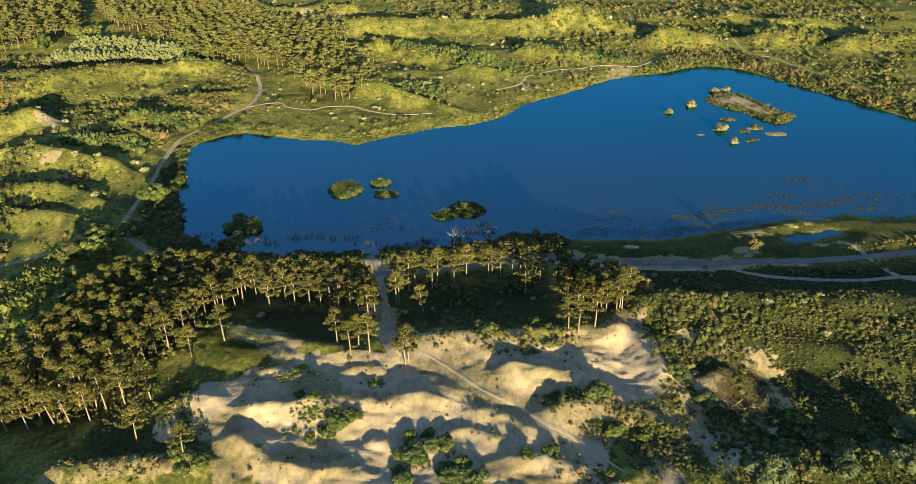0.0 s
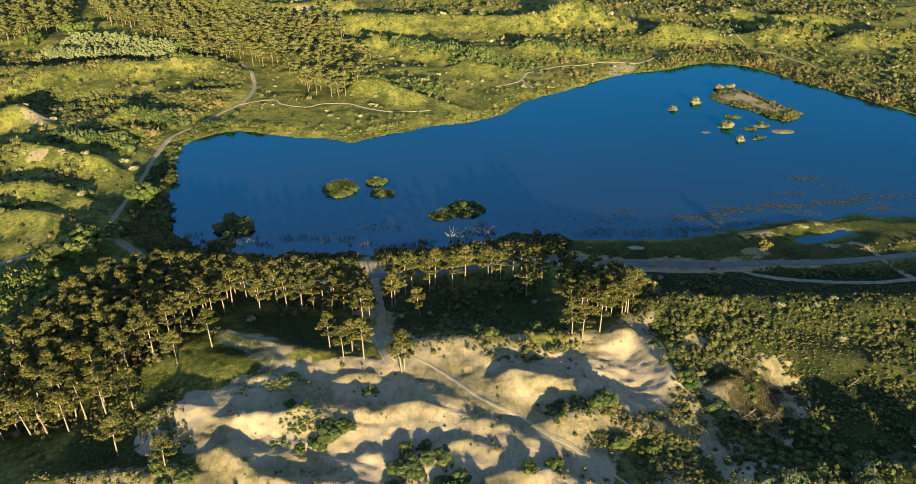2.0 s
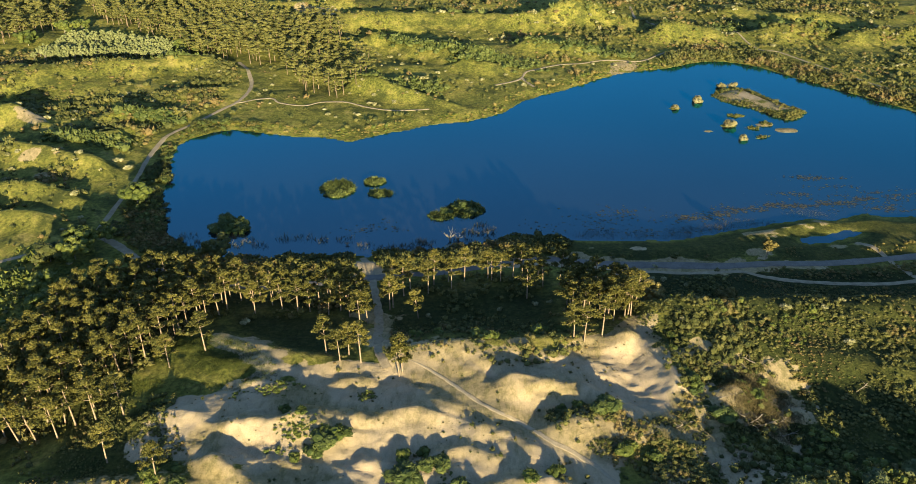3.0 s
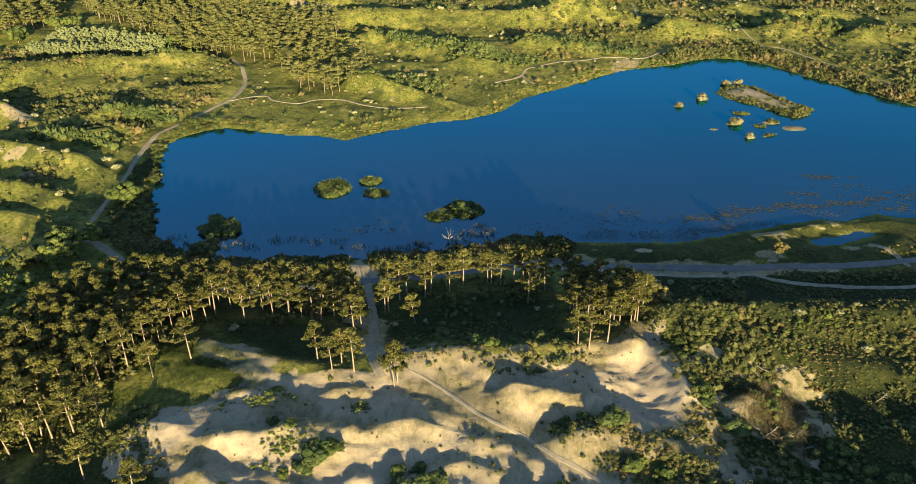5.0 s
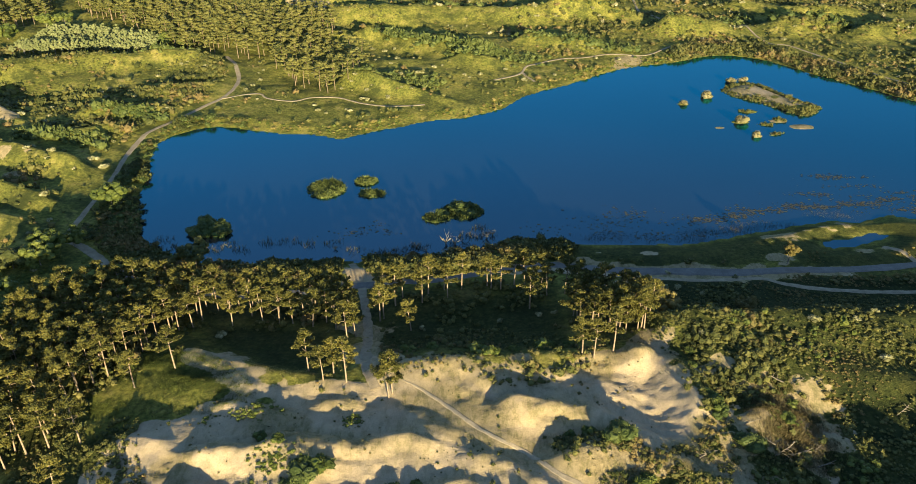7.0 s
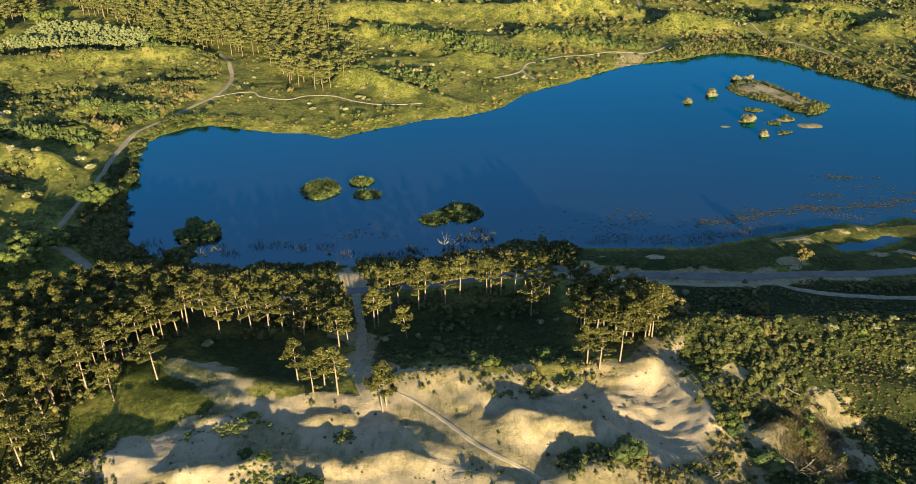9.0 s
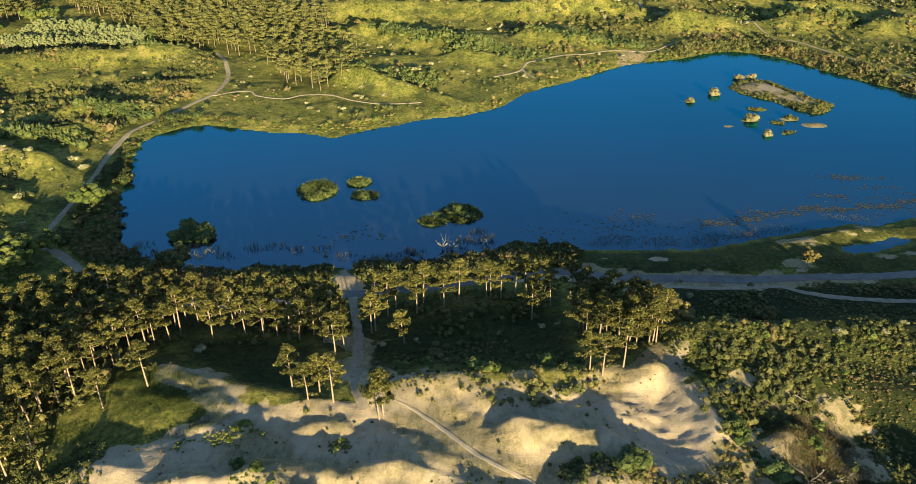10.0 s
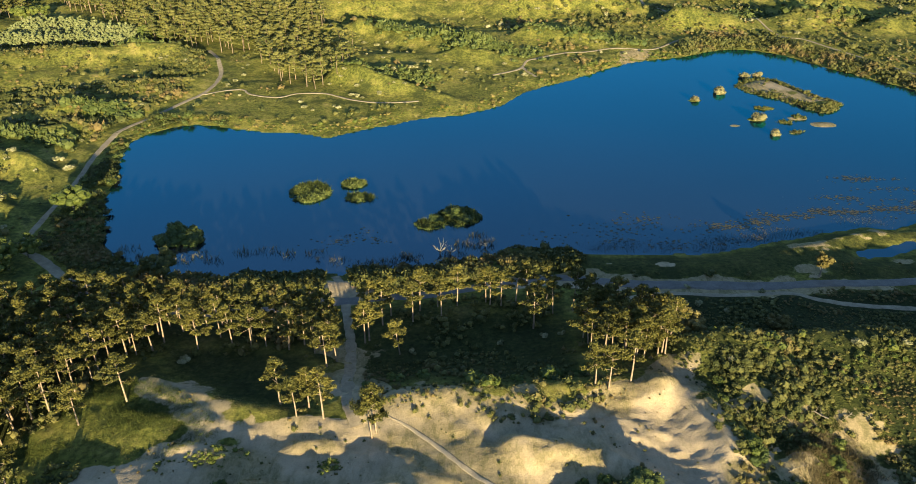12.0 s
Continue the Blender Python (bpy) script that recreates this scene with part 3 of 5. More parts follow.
def tube(points, radii, sides=6):
    """Vertices and quads (as triangles) of a tapered bent tube."""
    vs, fs = [], []
    for i, (p, r) in enumerate(zip(points, radii)):
        d = (points[min(i + 1, len(points) - 1)] - points[max(i - 1, 0)]).normalized()
        u = d.orthogonal().normalized()
        v = d.cross(u)
        for k in range(sides):
            a = 2 * math.pi * k / sides
            vs.append(p + (u * math.cos(a) + v * math.sin(a)) * r)
    for i in range(len(points) - 1):
        for k in range(sides):
            a, b = i * sides + k, i * sides + (k + 1) % sides
            fs += [(a, b, b + sides), (a, b + sides, a + sides)]
    top = (len(points) - 1) * sides
    fs += [(top, top + k, top + k + 1) for k in range(1, sides - 1)]
    return vs, fs


def ball(sub):
    bm = bmesh.new()
    bmesh.ops.create_icosphere(bm, subdivisions=sub, radius=1)
    v = np.array([p.co[:] for p in bm.verts])
    f = np.array([[p.index for p in q.verts] for q in bm.faces])
    bm.free()
    return v, f


BALL1, BALL2 = ball(1), ball(2)


def tuft(rng, c, r, flat, leaves, leaf, body=0.72, up=0.35, which=BALL1):
    """A leafy clump: an uneven core with loose leaf blades standing out of it."""
    bv, bf = which
    v = bv * (r * body * (0.75 + 0.5 * rng.rand(len(bv), 1))) * (1, 1, flat) + c
    n = rng.normal(size=(leaves, 3))
    n[:, 2] = np.abs(n[:, 2]) * 0.9 - 0.25
    n /= np.linalg.norm(n, axis=1)[:, None]
    at = n * (r * (0.65 + 0.4 * rng.rand(leaves, 1))) * (1, 1, flat) + c
    d1 = rng.normal(size=(leaves, 3)) + n * 0.7 + (0, 0, up)
    d1 /= np.linalg.norm(d1, axis=1)[:, None]
    d2 = np.cross(d1, rng.normal(size=(leaves, 3)))
    d2 /= np.linalg.norm(d2, axis=1)[:, None]
    s = leaf * (0.6 + 0.8 * rng.rand(leaves, 1))
    lv = np.stack([at - d1 * s * 0.4 + d2 * s * 0.42, at - d1 * s * 0.4 - d2 * s * 0.42, at + d1 * s], 1).reshape(-1, 3)
    lf = np.arange(leaves * 3).reshape(-1, 3) + len(v)
    return np.vstack([v, lv]), np.vstack([bf, lf])


def gather(pieces):
    vs, fs, n = [], [], 0
    for v, f in pieces:
        vs.append(np.asarray(v, float))
        fs.append(np.asarray(f) + n)
        n += len(v)
    return np.vstack(vs), np.vstack(fs)


# ---- ground and water ----
def spread(parts_):
    out = [parts_[0][0]]
    for start, end, step, grow in parts_:
        p = out[-1]
        while p < end - 1e-6:
            p += step
            step *= grow
            out.append(min(p, end))
    return np.array(out)


GRID = {}


def on_grid(name, x, y):
    """Values kept on the ground's grid, read between its points."""
    xs, ys, v = GRID["xs"], GRID["ys"], GRID[name]
    x, y = np.asarray(x, float), np.asarray(y, float)
    i = np.clip(np.searchsorted(xs, x) - 1, 0, len(xs) - 2)
    j = np.clip(np.searchsorted(ys, y) - 1, 0, len(ys) - 2)
    u = np.clip((x - xs[i]) / (xs[i + 1] - xs[i]), 0, 1)
    w = np.clip((y - ys[j]) / (ys[j + 1] - ys[j]), 0, 1)
    return (v[j, i] * (1 - u) + v[j, i + 1] * u) * (1 - w) + (v[j + 1, i] * (1 - u) + v[j + 1, i + 1] * u) * w


def build_ground():
    west = -100 - (spread([(0, 3900, 1.2, 1.022)]))[1:][::-1]
    xs = np.concatenate([west, spread([(-100, -60, 1.2, 1.0), (-60, 54, 0.65, 1.0), (54, 120, 1.2, 1.0), (120, 4000, 1.3, 1.024)])])
    south = 68 - (spread([(0, 1500, 1.2, 1.12)]))[1:][::-1]
    ys = np.concatenate([south, spread([(68, 132, 0.5, 1.0), (132, 182, 0.85, 1.0), (182, 500, 1.0, 1.006), (500, 4200, 5.0, 1.07)])])
    X, Y = np.meshgrid(xs, ys)
    Z = height(X, Y)
    GRID.update(xs=xs, ys=ys, z=Z, lake=np.minimum(sdist(X, Y, LAKE), sdist(X, Y, POND)), sand=sdist(X, Y, SAND), forest=sdist(X, Y, FOREST))
    path_d = np.full(X.shape, 1e9)
    for p, half in ((ROAD, 1.8), (WEST_PATH, 1.7), (WEST_LINK, 1.6), (PATH_2, 1.2), (TRACK, 1.3), (FOREST_PATH, 2.0), (NORTH_PATH, 1.0), (NORTH_PATH_2, 1.2), (EAST_PATH, 1.2)):
        path_d = np.minimum(path_d, line_dist(X, Y, p[::3]) - half)
    GRID["path"] = path_d
    nx, ny = len(xs), len(ys)
    idx = np.arange(nx * ny).reshape(ny, nx)
    quads = np.stack([idx[:-1, :-1], idx[:-1, 1:], idx[1:, 1:], idx[1:, :-1]], -1).reshape(-1, 4)
    me = mesh_from("ground", np.stack([X, Y, Z], -1).reshape(-1, 3), quads, M_GROUND, smooth=True)
    sd = GRID["sand"]
    rag = fbm(X / 8, Y / 6, 4, 11.0)
    sand = sstep(2.5, -2.5, sd + rag * 5.5 + 1.5 * fbm(X / 3, Y / 3, 3, 23.0))
    grassy = sstep(0.25, 0.75, fbm(X / 14 + 0.1 * Y, Y / 9, 4, 12.0) + 0.22 * sstep(8, 25, X) + 0.25 + 0.5 * sstep(109, 116, Y))
    sand = sand * (1 - 0.85 * sstep(1, -3, sdist(X, Y, MOUND)))
    bowl = sstep(1.5, -1.5, sdist(X, Y, BOWL) + 2.2 * fbm(X / 4, Y / 4, 3, 20.0) + 0.6)
    marram = np.clip(grassy * 0.9, 0, 1) * (1 - bowl) * sstep(1.0, 4.5, np.min([line_dist(X, Y, q) for q in TONGUES], axis=0) + 2.0 * rag)
    crest = np.max([np.exp(-(line_dist(X, Y, c) / (1.5 * w)) ** 2) for c, _, w in RIDGES[20:32]], axis=0)
    bare = sstep(1.5, -1.0, sdist(X, Y, FACE) + 1.2 * rag)
    marram = np.clip(np.maximum(0.8 * marram, 0.62 * crest * sstep(-0.5, 0.3, fbm(X / 4, Y / 3, 3, 25.0) + 0.35)), 0, 1) * (1 - np.maximum(bowl, bare))
    sand = np.maximum(sand, bowl)
    for q in TONGUES[:2]:
        sand = np.maximum(sand, sstep(3.6, 1.4, 1.6 * rag + line_dist(X, Y, q)))
    bank = sstep(3.0, 1.8, 1.8 * rag + line_dist(X, Y + 0.8, ROAD[::3])) * sstep(-8, 20, X) * sstep(86, 72, X)
    spit = sstep(2.6, 1.0, 1.4 * rag + 1.4 * fbm(X / 3.5, Y / 1.6, 3, 24.0) + line_dist(X, Y, SPIT))
    for q in STREAKS:
        sand = np.maximum(sand, 0.9 * sstep(3.2, 1.0, 2.6 * fbm(X / 3, Y / 3, 3, 19.0) + line_dist(X, Y, q)))
    lone = sstep(3.6, 1.0, np.hypot((X - 66) * 0.5, Y - 160) + 1.5 * rag)
    beach = np.maximum(bank, np.maximum(spit, lone * 0.85))
    sand = np.maximum(sand, beach)
    for cx, cy, r in ((-50.3, 351, 7), (-151.9, 238.2, 3.6), (-135.2, 206.2, 3.6), (-127.8, 207.3, 2), (-116.7, 208.3, 1.8), (-128, 198.2, 2), (56.1, 306.7, 4), (58.1, 313.4, 4), (-86.6, 405.2, 9), (-26.2, 150.8, 5), (54.6, 102.2, 3), (51.5, 108.1, 2.5),
                      (97.4, 276.7, 9), (102.8, 267.5, 7), (100.8, 243.9, 6), (74, 243.1, 4), (86.8, 257.8, 3), (90.4, 237.6, 3), (94.7, 249.4, 3), (22.6, 158.4, 1.2), (26.1, 162, 0.84), (37.3, 161.7, 1.08), (44, 156, 1.08), (50.3, 155.3, 1.2), (59.6, 156.3, 1.8), (65.7, 157.4, 1.56), (71, 156.3, 1.08), (86.4, 164.7, 1.44), (91.3, 165.7, 1.2)):
        sand = np.maximum(sand, sstep(1.2, 0.5, np.hypot((X - cx) / r / 1.6, (Y - cy) / r) + 0.55 * rag))
    dry = sstep(5.5, 2.0, line_dist(X, Y, DRY_CREST) + 2.2 * rag)
    sand, marram = np.maximum(sand, dry * (0.55 + 0.3 * rag)), np.maximum(marram, dry)
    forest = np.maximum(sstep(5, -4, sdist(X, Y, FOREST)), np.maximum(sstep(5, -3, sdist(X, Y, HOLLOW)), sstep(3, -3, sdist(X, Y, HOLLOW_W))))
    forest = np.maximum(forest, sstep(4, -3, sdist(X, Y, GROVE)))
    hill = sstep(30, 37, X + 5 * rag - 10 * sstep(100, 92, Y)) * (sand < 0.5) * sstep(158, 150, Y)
    strand = 0.75 * sstep(0.5, 2.5, GRID["lake"]) * sstep(16, 11, GRID["lake"]) * sstep(2, 12, X) * sstep(182, 174, Y) * (sand < 0.4)
    dell = sstep(14, 9, np.hypot(X + 57.6, (Y - 89) * 1.3) + 4 * rag)
    # mossy ground plus painted shade: pine floor, hollows, dell, north slope, strand
    moss_shade = np.clip(np.maximum.reduce([forest * 0.9, 0.8 * dell, hill * np.clip(0.84 + 0.2 * rag + 0.3 * sstep(128, 136, Y), 0, 0.98), strand]) - 0.6 * sstep(1, -3, sdist(X, Y, MOUND)), 0, 1)
    col = np.stack([sand, moss_shade, marram, np.ones_like(sand)], -1).reshape(-1, 4).astype(np.float32)
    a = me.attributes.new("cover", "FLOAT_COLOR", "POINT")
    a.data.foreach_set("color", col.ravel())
    return tagged(new("ground", me), "rolling dune ground with dry grass, mossy cover darkened for shade, and bare pale sand", "ground", kind="structure")


build_ground()
_wv = np.array([(-125, 145, 0), (230, 145, 0), (230, 345, 0), (-125, 345, 0)], float)
water = tagged(new("water", mesh_from("water", _wv, np.array([(0, 1, 2, 3)]), M_WATER)), "calm deep blue dune lake reflecting the sky", "water", kind="structure")


def ribbon(name, line, width, mat, label, lift=0.06, cols=9, ruts=0.0, taper=0):
    """A path that lies on the ground."""
    p = smooth_line(line[::2], 6)
    t = np.gradient(p, axis=0)
    t /= np.linalg.norm(t, axis=1)[:, None]
    nrm = np.stack([-t[:, 1], t[:, 0]], 1)
    u = np.linspace(-0.5, 0.5, cols)
    w = width * (1 + 0.12 * fbm(p[:, 0] / 4, p[:, 1] / 4, 3, 6.0))
    if taper:
        k = np.arange(len(p))
        w = w * (0.25 + 0.75 * sstep(0, taper, np.minimum(k, len(p) - 1 - k)))
    q = p[:, None] + nrm[:, None] * (u[None, :, None] * w[:, None, None])
    q = q + 0.05 * width * np.stack([fbm(q[..., 0], q[..., 1], 2, 7.0)] * 2, -1)
    z = on_grid("z", q[..., 0], q[..., 1])
    z = np.maximum(z, z.mean(1, keepdims=True) * 0.5 + z * 0.5) + lift
    pad = np.pad(z, ((3, 3), (0, 0)), mode="edge")
    z = np.maximum(z - 0.05, sum(pad[k:k + len(z)] for k in range(7)) / 7)
    z -= ruts * np.exp(-((np.abs(u) - 0.24) / 0.09) ** 2)
    z[:, 0] -= 0.1 + lift
    z[:, -1] -= 0.1 + lift
    n = len(p)
    idx = np.arange(n * cols).reshape(n, cols)
    quads = np.stack([idx[:-1, :-1], idx[:-1, 1:], idx[1:, 1:], idx[1:, :-1]], -1).reshape(-1, 4)[:, ::-1]
    me = mesh_from(name, np.concatenate([q, z[..., None]], -1).reshape(-1, 3), quads, mat, smooth=True)
    return tagged(new(name, me), label, "path", kind="structure")


ribbon("road", ROAD, 2.7, M_ASPHALT, "narrow grey asphalt cycle road along the lake shore", 0.10)
ribbon("path", WEST_PATH, 1.7, M_PATH, "winding pale gravel path through the dunes")
ribbon("path", WEST_LINK, 2.4, M_PATH, "pale gravel path joining the shore road")
ribbon("path", PATH_2, 1.6, M_PATH, "narrow sandy path across the shaded slope")
ribbon("path", TRACK, 0.85, M_TRACK, "sandy track with worn ruts over the open dune", 0.05, ruts=0.02, taper=30)
ribbon("path", FOREST_PATH, 2.0, M_PATH, "sandy path between the pines to the lake")
ribbon("path", smooth_line([(-92.2, 90.5), (-90.9, 94.5), (-89.5, 96.8), (-88.1, 98.8), (-86.2, 100.9), (-84.4, 103.6)]), 1.1, M_ASPHALT, "pale grey path at the foot of the pine wood")
ribbon("path", NORTH_PATH, 0.8, M_PATH, "thin pale footpath along the far shore", 0.12)
ribbon("path", NORTH_PATH_2, 1.0, M_PATH, "thin pale footpath along the far shore", 0.12)
ribbon("path", HOOK, 1.2, M_PATH, "short sandy spur of the footpath", 0.12)
ribbon("path", smooth_line([(91.2, 166.8), (93.1, 164.1), (94.6, 160.5), (95.4, 154.6), (98.2, 148.9), (101.8, 146.4)]), 1.6, M_PATH, "sandy path crossing the lake road")
ribbon("path", EAST_PATH, 0.9, M_PATH, "pale footpath through the scrub", 0.14)
ribbon("path", TOP_PATH, 1.3, M_PATH, "pale footpath far off in the dunes", 0.14)

# ---- pines ----
def pine_meshes(seed, tall=10.0, detail=1.0, low=0.52, spread_=1.0, leaves=18, bulk=1.0):
    rng = np.random.RandomState(seed)
    bend = rng.normal(size=2) * 0.45
    pts = [Vector((bend[0] * (s ** 2), bend[1] * (s ** 2), tall * 0.92 * s)) for s in np.linspace(0, 1, 7)]
    trunk = tube(pts, [0.19, 0.155, 0.14, 0.125, 0.105, 0.08, 0.035], 6)
    limbs, clumps = [], []
    count = 9
    for i in range(count):
        s = low + (0.96 - low) * (i + rng.rand() * 0.5) / count
        base = Vector((bend[0] * s * s, bend[1] * s * s, tall * 0.92 * s))
        a = i * 2.4 + rng.rand() * 0.9
        ln = spread_ * (2.9 - 1.9 * ((s - low) / (0.96 - low)) ** 1.3) * (0.7 + 0.5 * rng.rand())
        rise = ln * (0.05 + 0.3 * rng.rand())
        tip = base + Vector((math.cos(a) * ln, math.sin(a) * ln, rise))
        mid = (base + tip) / 2 + Vector((0, 0, -0.10 * ln))
        limbs.append(tube([base, mid, tip], [0.055, 0.04, 0.018], 4))
        side = np.array((-math.sin(a), math.cos(a), 0))
        for k in range(int(7 * detail)):
            f = 0.40 + 0.66 * rng.rand()
            c = np.array(base.lerp(tip, f)) + side * rng.normal() * 0.17 * ln + rng.normal(size=3) * (0.12, 0.12, 0.05) + (0, 0, 0.10)
            clumps.append((c, (0.36 + 0.26 * rng.rand()) / math.sqrt(detail)))
    for k in range(int(12 * detail)):
        a, q = rng.rand() * 6.28, rng.rand()
        c = np.array((bend[0] + math.cos(a) * 1.1 * q, bend[1] + math.sin(a) * 1.1 * q, tall * (0.98 - 0.13 * q) + rng.normal() * 0.12))
        clumps.append((c, (0.4 + 0.25 * rng.rand()) / math.sqrt(detail)))
    crown = gather([tuft(rng, c, r * bulk, 0.36 + 0.25 * (bulk - 1), leaves, 0.27 / detail ** 0.4, 0.66) for c, r in clumps])
    return trunk, limbs, crown


def pine(seed, tall, detail, needles, label):
    trunk, limbs, crown = pine_meshes(seed, tall, detail, 0.47, 1.08, 20, 1.12)
    root = tagged(new("pine_tree"), label, "tree", "pines on the dune")
    part("trunk", mesh_from("trunk", [v[:] for v in trunk[0]], trunk[1], M_BARK, smooth=True), root, "sunlit bare pale tan trunk")
    for lv, lf in limbs:
        part("limb", mesh_from("limb", [v[:] for v in lv], lf, M_BARK, smooth=True), root)
    part("crown", mesh_from("crown", *crown, needles), root, "layered olive-green needle clumps")
    return root


def stand(x, y, turn, size, lean=0.0, lean_dir=0.0, sink=0.12):
    z = float(on_grid("z", x, y)) - sink
    return Matrix.Translation((x, y, z)) @ Matrix.Rotation(radians(lean), 4, Vector((math.cos(lean_dir), math.sin(lean_dir), 0))) @ \
        Matrix.Rotation(turn, 4, "Z") @ Matrix.Diagonal((size, size, size, 1))


def place(root, m):
    """Moves a thing built at the origin to a pose that may scale it."""
    root.matrix_basis = m
    return root


def copy_scaled(ob, m):
    c = copy_thing(ob, Matrix.Identity(4))
    c.matrix_basis = m
    return c


def scatter(rng, poly, n, gap, keep=None):
    """Points inside an outline that keep a gap between one another."""
    p = np.asarray(poly, float)
    lo, hi = p.min(0), p.max(0)
    q = lo + (hi - lo) * rng.rand(n * 25, 2)
    q = q[inside(q[:, 0], q[:, 1], p)]
    if keep is not None:
        q = q[keep(q[:, 0], q[:, 1])]
    got = np.zeros((0, 2))
    for c in q:
        if not len(got) or ((got - c) ** 2).sum(1).min() > gap * gap:
            got = np.vstack([got, c])
            if len(got) == n:
                break
    return list(got)


rng0 = np.random.RandomState(3)
PINE_LABEL = "slender sunlit pine with a bare trunk and layered crown"
PINES = [pine(40 + i, 10.0, 1.0, M_PINE, PINE_LABEL) for i in range(7)]
SINGLE = [(-56.8, 108.7), (-51.5, 113.1), (-64.4, 110.1), (-62.2, 111.1), (-64.9, 114.4), (-65.8, 107.8), (-66.5, 105.5), (-65.9, 101), (-66.3, 98.5),
          (-60, 96.2), (-67.9, 94.8), (-70.3, 95.8), (-69.6, 91.9), (-58, 85.4), (-47.9, 80.5)]
SINGLE += [(-59.8, 121.5), (-59.7, 119), (-59.5, 124.7), (-58.3, 127.8), (-56.6, 127.7), (-54.5, 129.2), (-47.3, 130.3), (-44.6, 134.1), (-43, 135.8), (-54.7, 137.3),
           (-53.9, 139), (-19.9, 142), (-15.9, 141.9), (-11.8, 140.1), (-6.8, 142), (-4.1, 145.2), (1.2, 146.6), (2, 145.8), (4, 145.4), (6.8, 147.2),
           (9, 147.2), (12.3, 145.7), (13.3, 143), (9.6, 138.6)]
SINGLE += [(17, 143.8), (17.7, 134.1), (20.2, 138.1), (-24.3, 124.7), (-23.2, 127.2), (-19.5, 133.8), (-18.9, 134.7), (-13.2, 130.6), (-28.7, 112.9), (-25.5, 109.5),
           (-24.3, 112.1), (-21.7, 109.5), (-14.4, 106.2), (-13.9, 107), (17.1, 115.9), (19, 115.3), (22.5, 117.2), (25.6, 123.5), (27.8, 124.1), (28.5, 124.5),
           (25.1, 127.6), (23.3, 126.2), (21.5, 127.6)]
spots = [np.array(p, float) for p in SINGLE]
dense = scatter(rng0, FOREST, 260, 2.45, keep=lambda x, y: (on_grid("path", x, y) > 0.9) & (np.min([np.hypot(x - g[0], y - g[1]) for g in spots], axis=0) > 3))
grove = scatter(rng0, GROVE, 20, 2.8)
for i, q in enumerate(spots + dense + grove):
    size = (0.74 if i < len(spots) else 0.76) + 0.22 * rng0.rand()
    m = stand(q[0], q[1], rng0.rand() * 6.28, size, rng0.normal() * 3.0, rng0.rand() * 6.28)
    if i < len(PINES):
        place(PINES[i], m)
    else:
        copy_scaled(PINES[i % len(PINES)], m)

# ---- far pine wood ----
def far_wood(spots_, seed):
    """The distant wood: trunks and crowns of many pines, one mesh each."""
    rng = np.random.RandomState(seed)
    kinds = [pine_meshes(70 + k, 10.5, 0.4, 0.40, 1.25, 9, 1.6) for k in range(6)]
    stems, crowns, shades = [], [], []
    z = on_grid("z", spots_[:, 0], spots_[:, 1])
    for (x, y), h in zip(spots_, z):
        trunk, _, crown = kinds[rng.randint(6)]
        a, k = rng.rand() * 6.28, 0.72 + 0.34 * rng.rand()
        turn = np.array(((math.cos(a), math.sin(a), 0), (-math.sin(a), math.cos(a), 0), (0, 0, 1))) * k
        at = np.array((x, y, h - 0.15))
        stems.append((np.array([v[:] for v in trunk[0]]) @ turn + at, trunk[1]))
        crowns.append((crown[0] @ turn + at, crown[1]))
        shades.append(np.full(len(crown[0]), rng.rand() * 1.6))
    v, f = gather(crowns)
    tagged(new("pine_wood", mesh_from("pine_wood", v, f, M_FAR_PINE, np.concatenate(shades))), "dense crowns of the distant pine wood", "trees", kind="stuff")
    v, f = gather(stems)
    tagged(new("pine_wood_trunks", mesh_from("pine_wood_trunks", v, f, M_FAR_BARK, smooth=True)), "sunlit bare trunks of the distant pine wood", "trees", kind="stuff")


rng1 = np.random.RandomState(5)
far_clear = lambda x, y: (on_grid("path", x, y) > 1.5) & ~inside(x, y, WILLOWS)
far_spots = scatter(rng1, FAR_FOREST, 620, 4.1, keep=far_clear) + scatter(rng1, FAR_FOREST_W, 330, 4.3, keep=far_clear)
far_spots += scatter(rng1, [(-85.2, 306.2), (-68.1, 308.1), (-59.3, 315.1), (-47.7, 304.9), (-46.1, 279.8), (-53.9, 268.4), (-69.9, 281)], 36, 4.2)
far_wood(np.array(far_spots), 6)


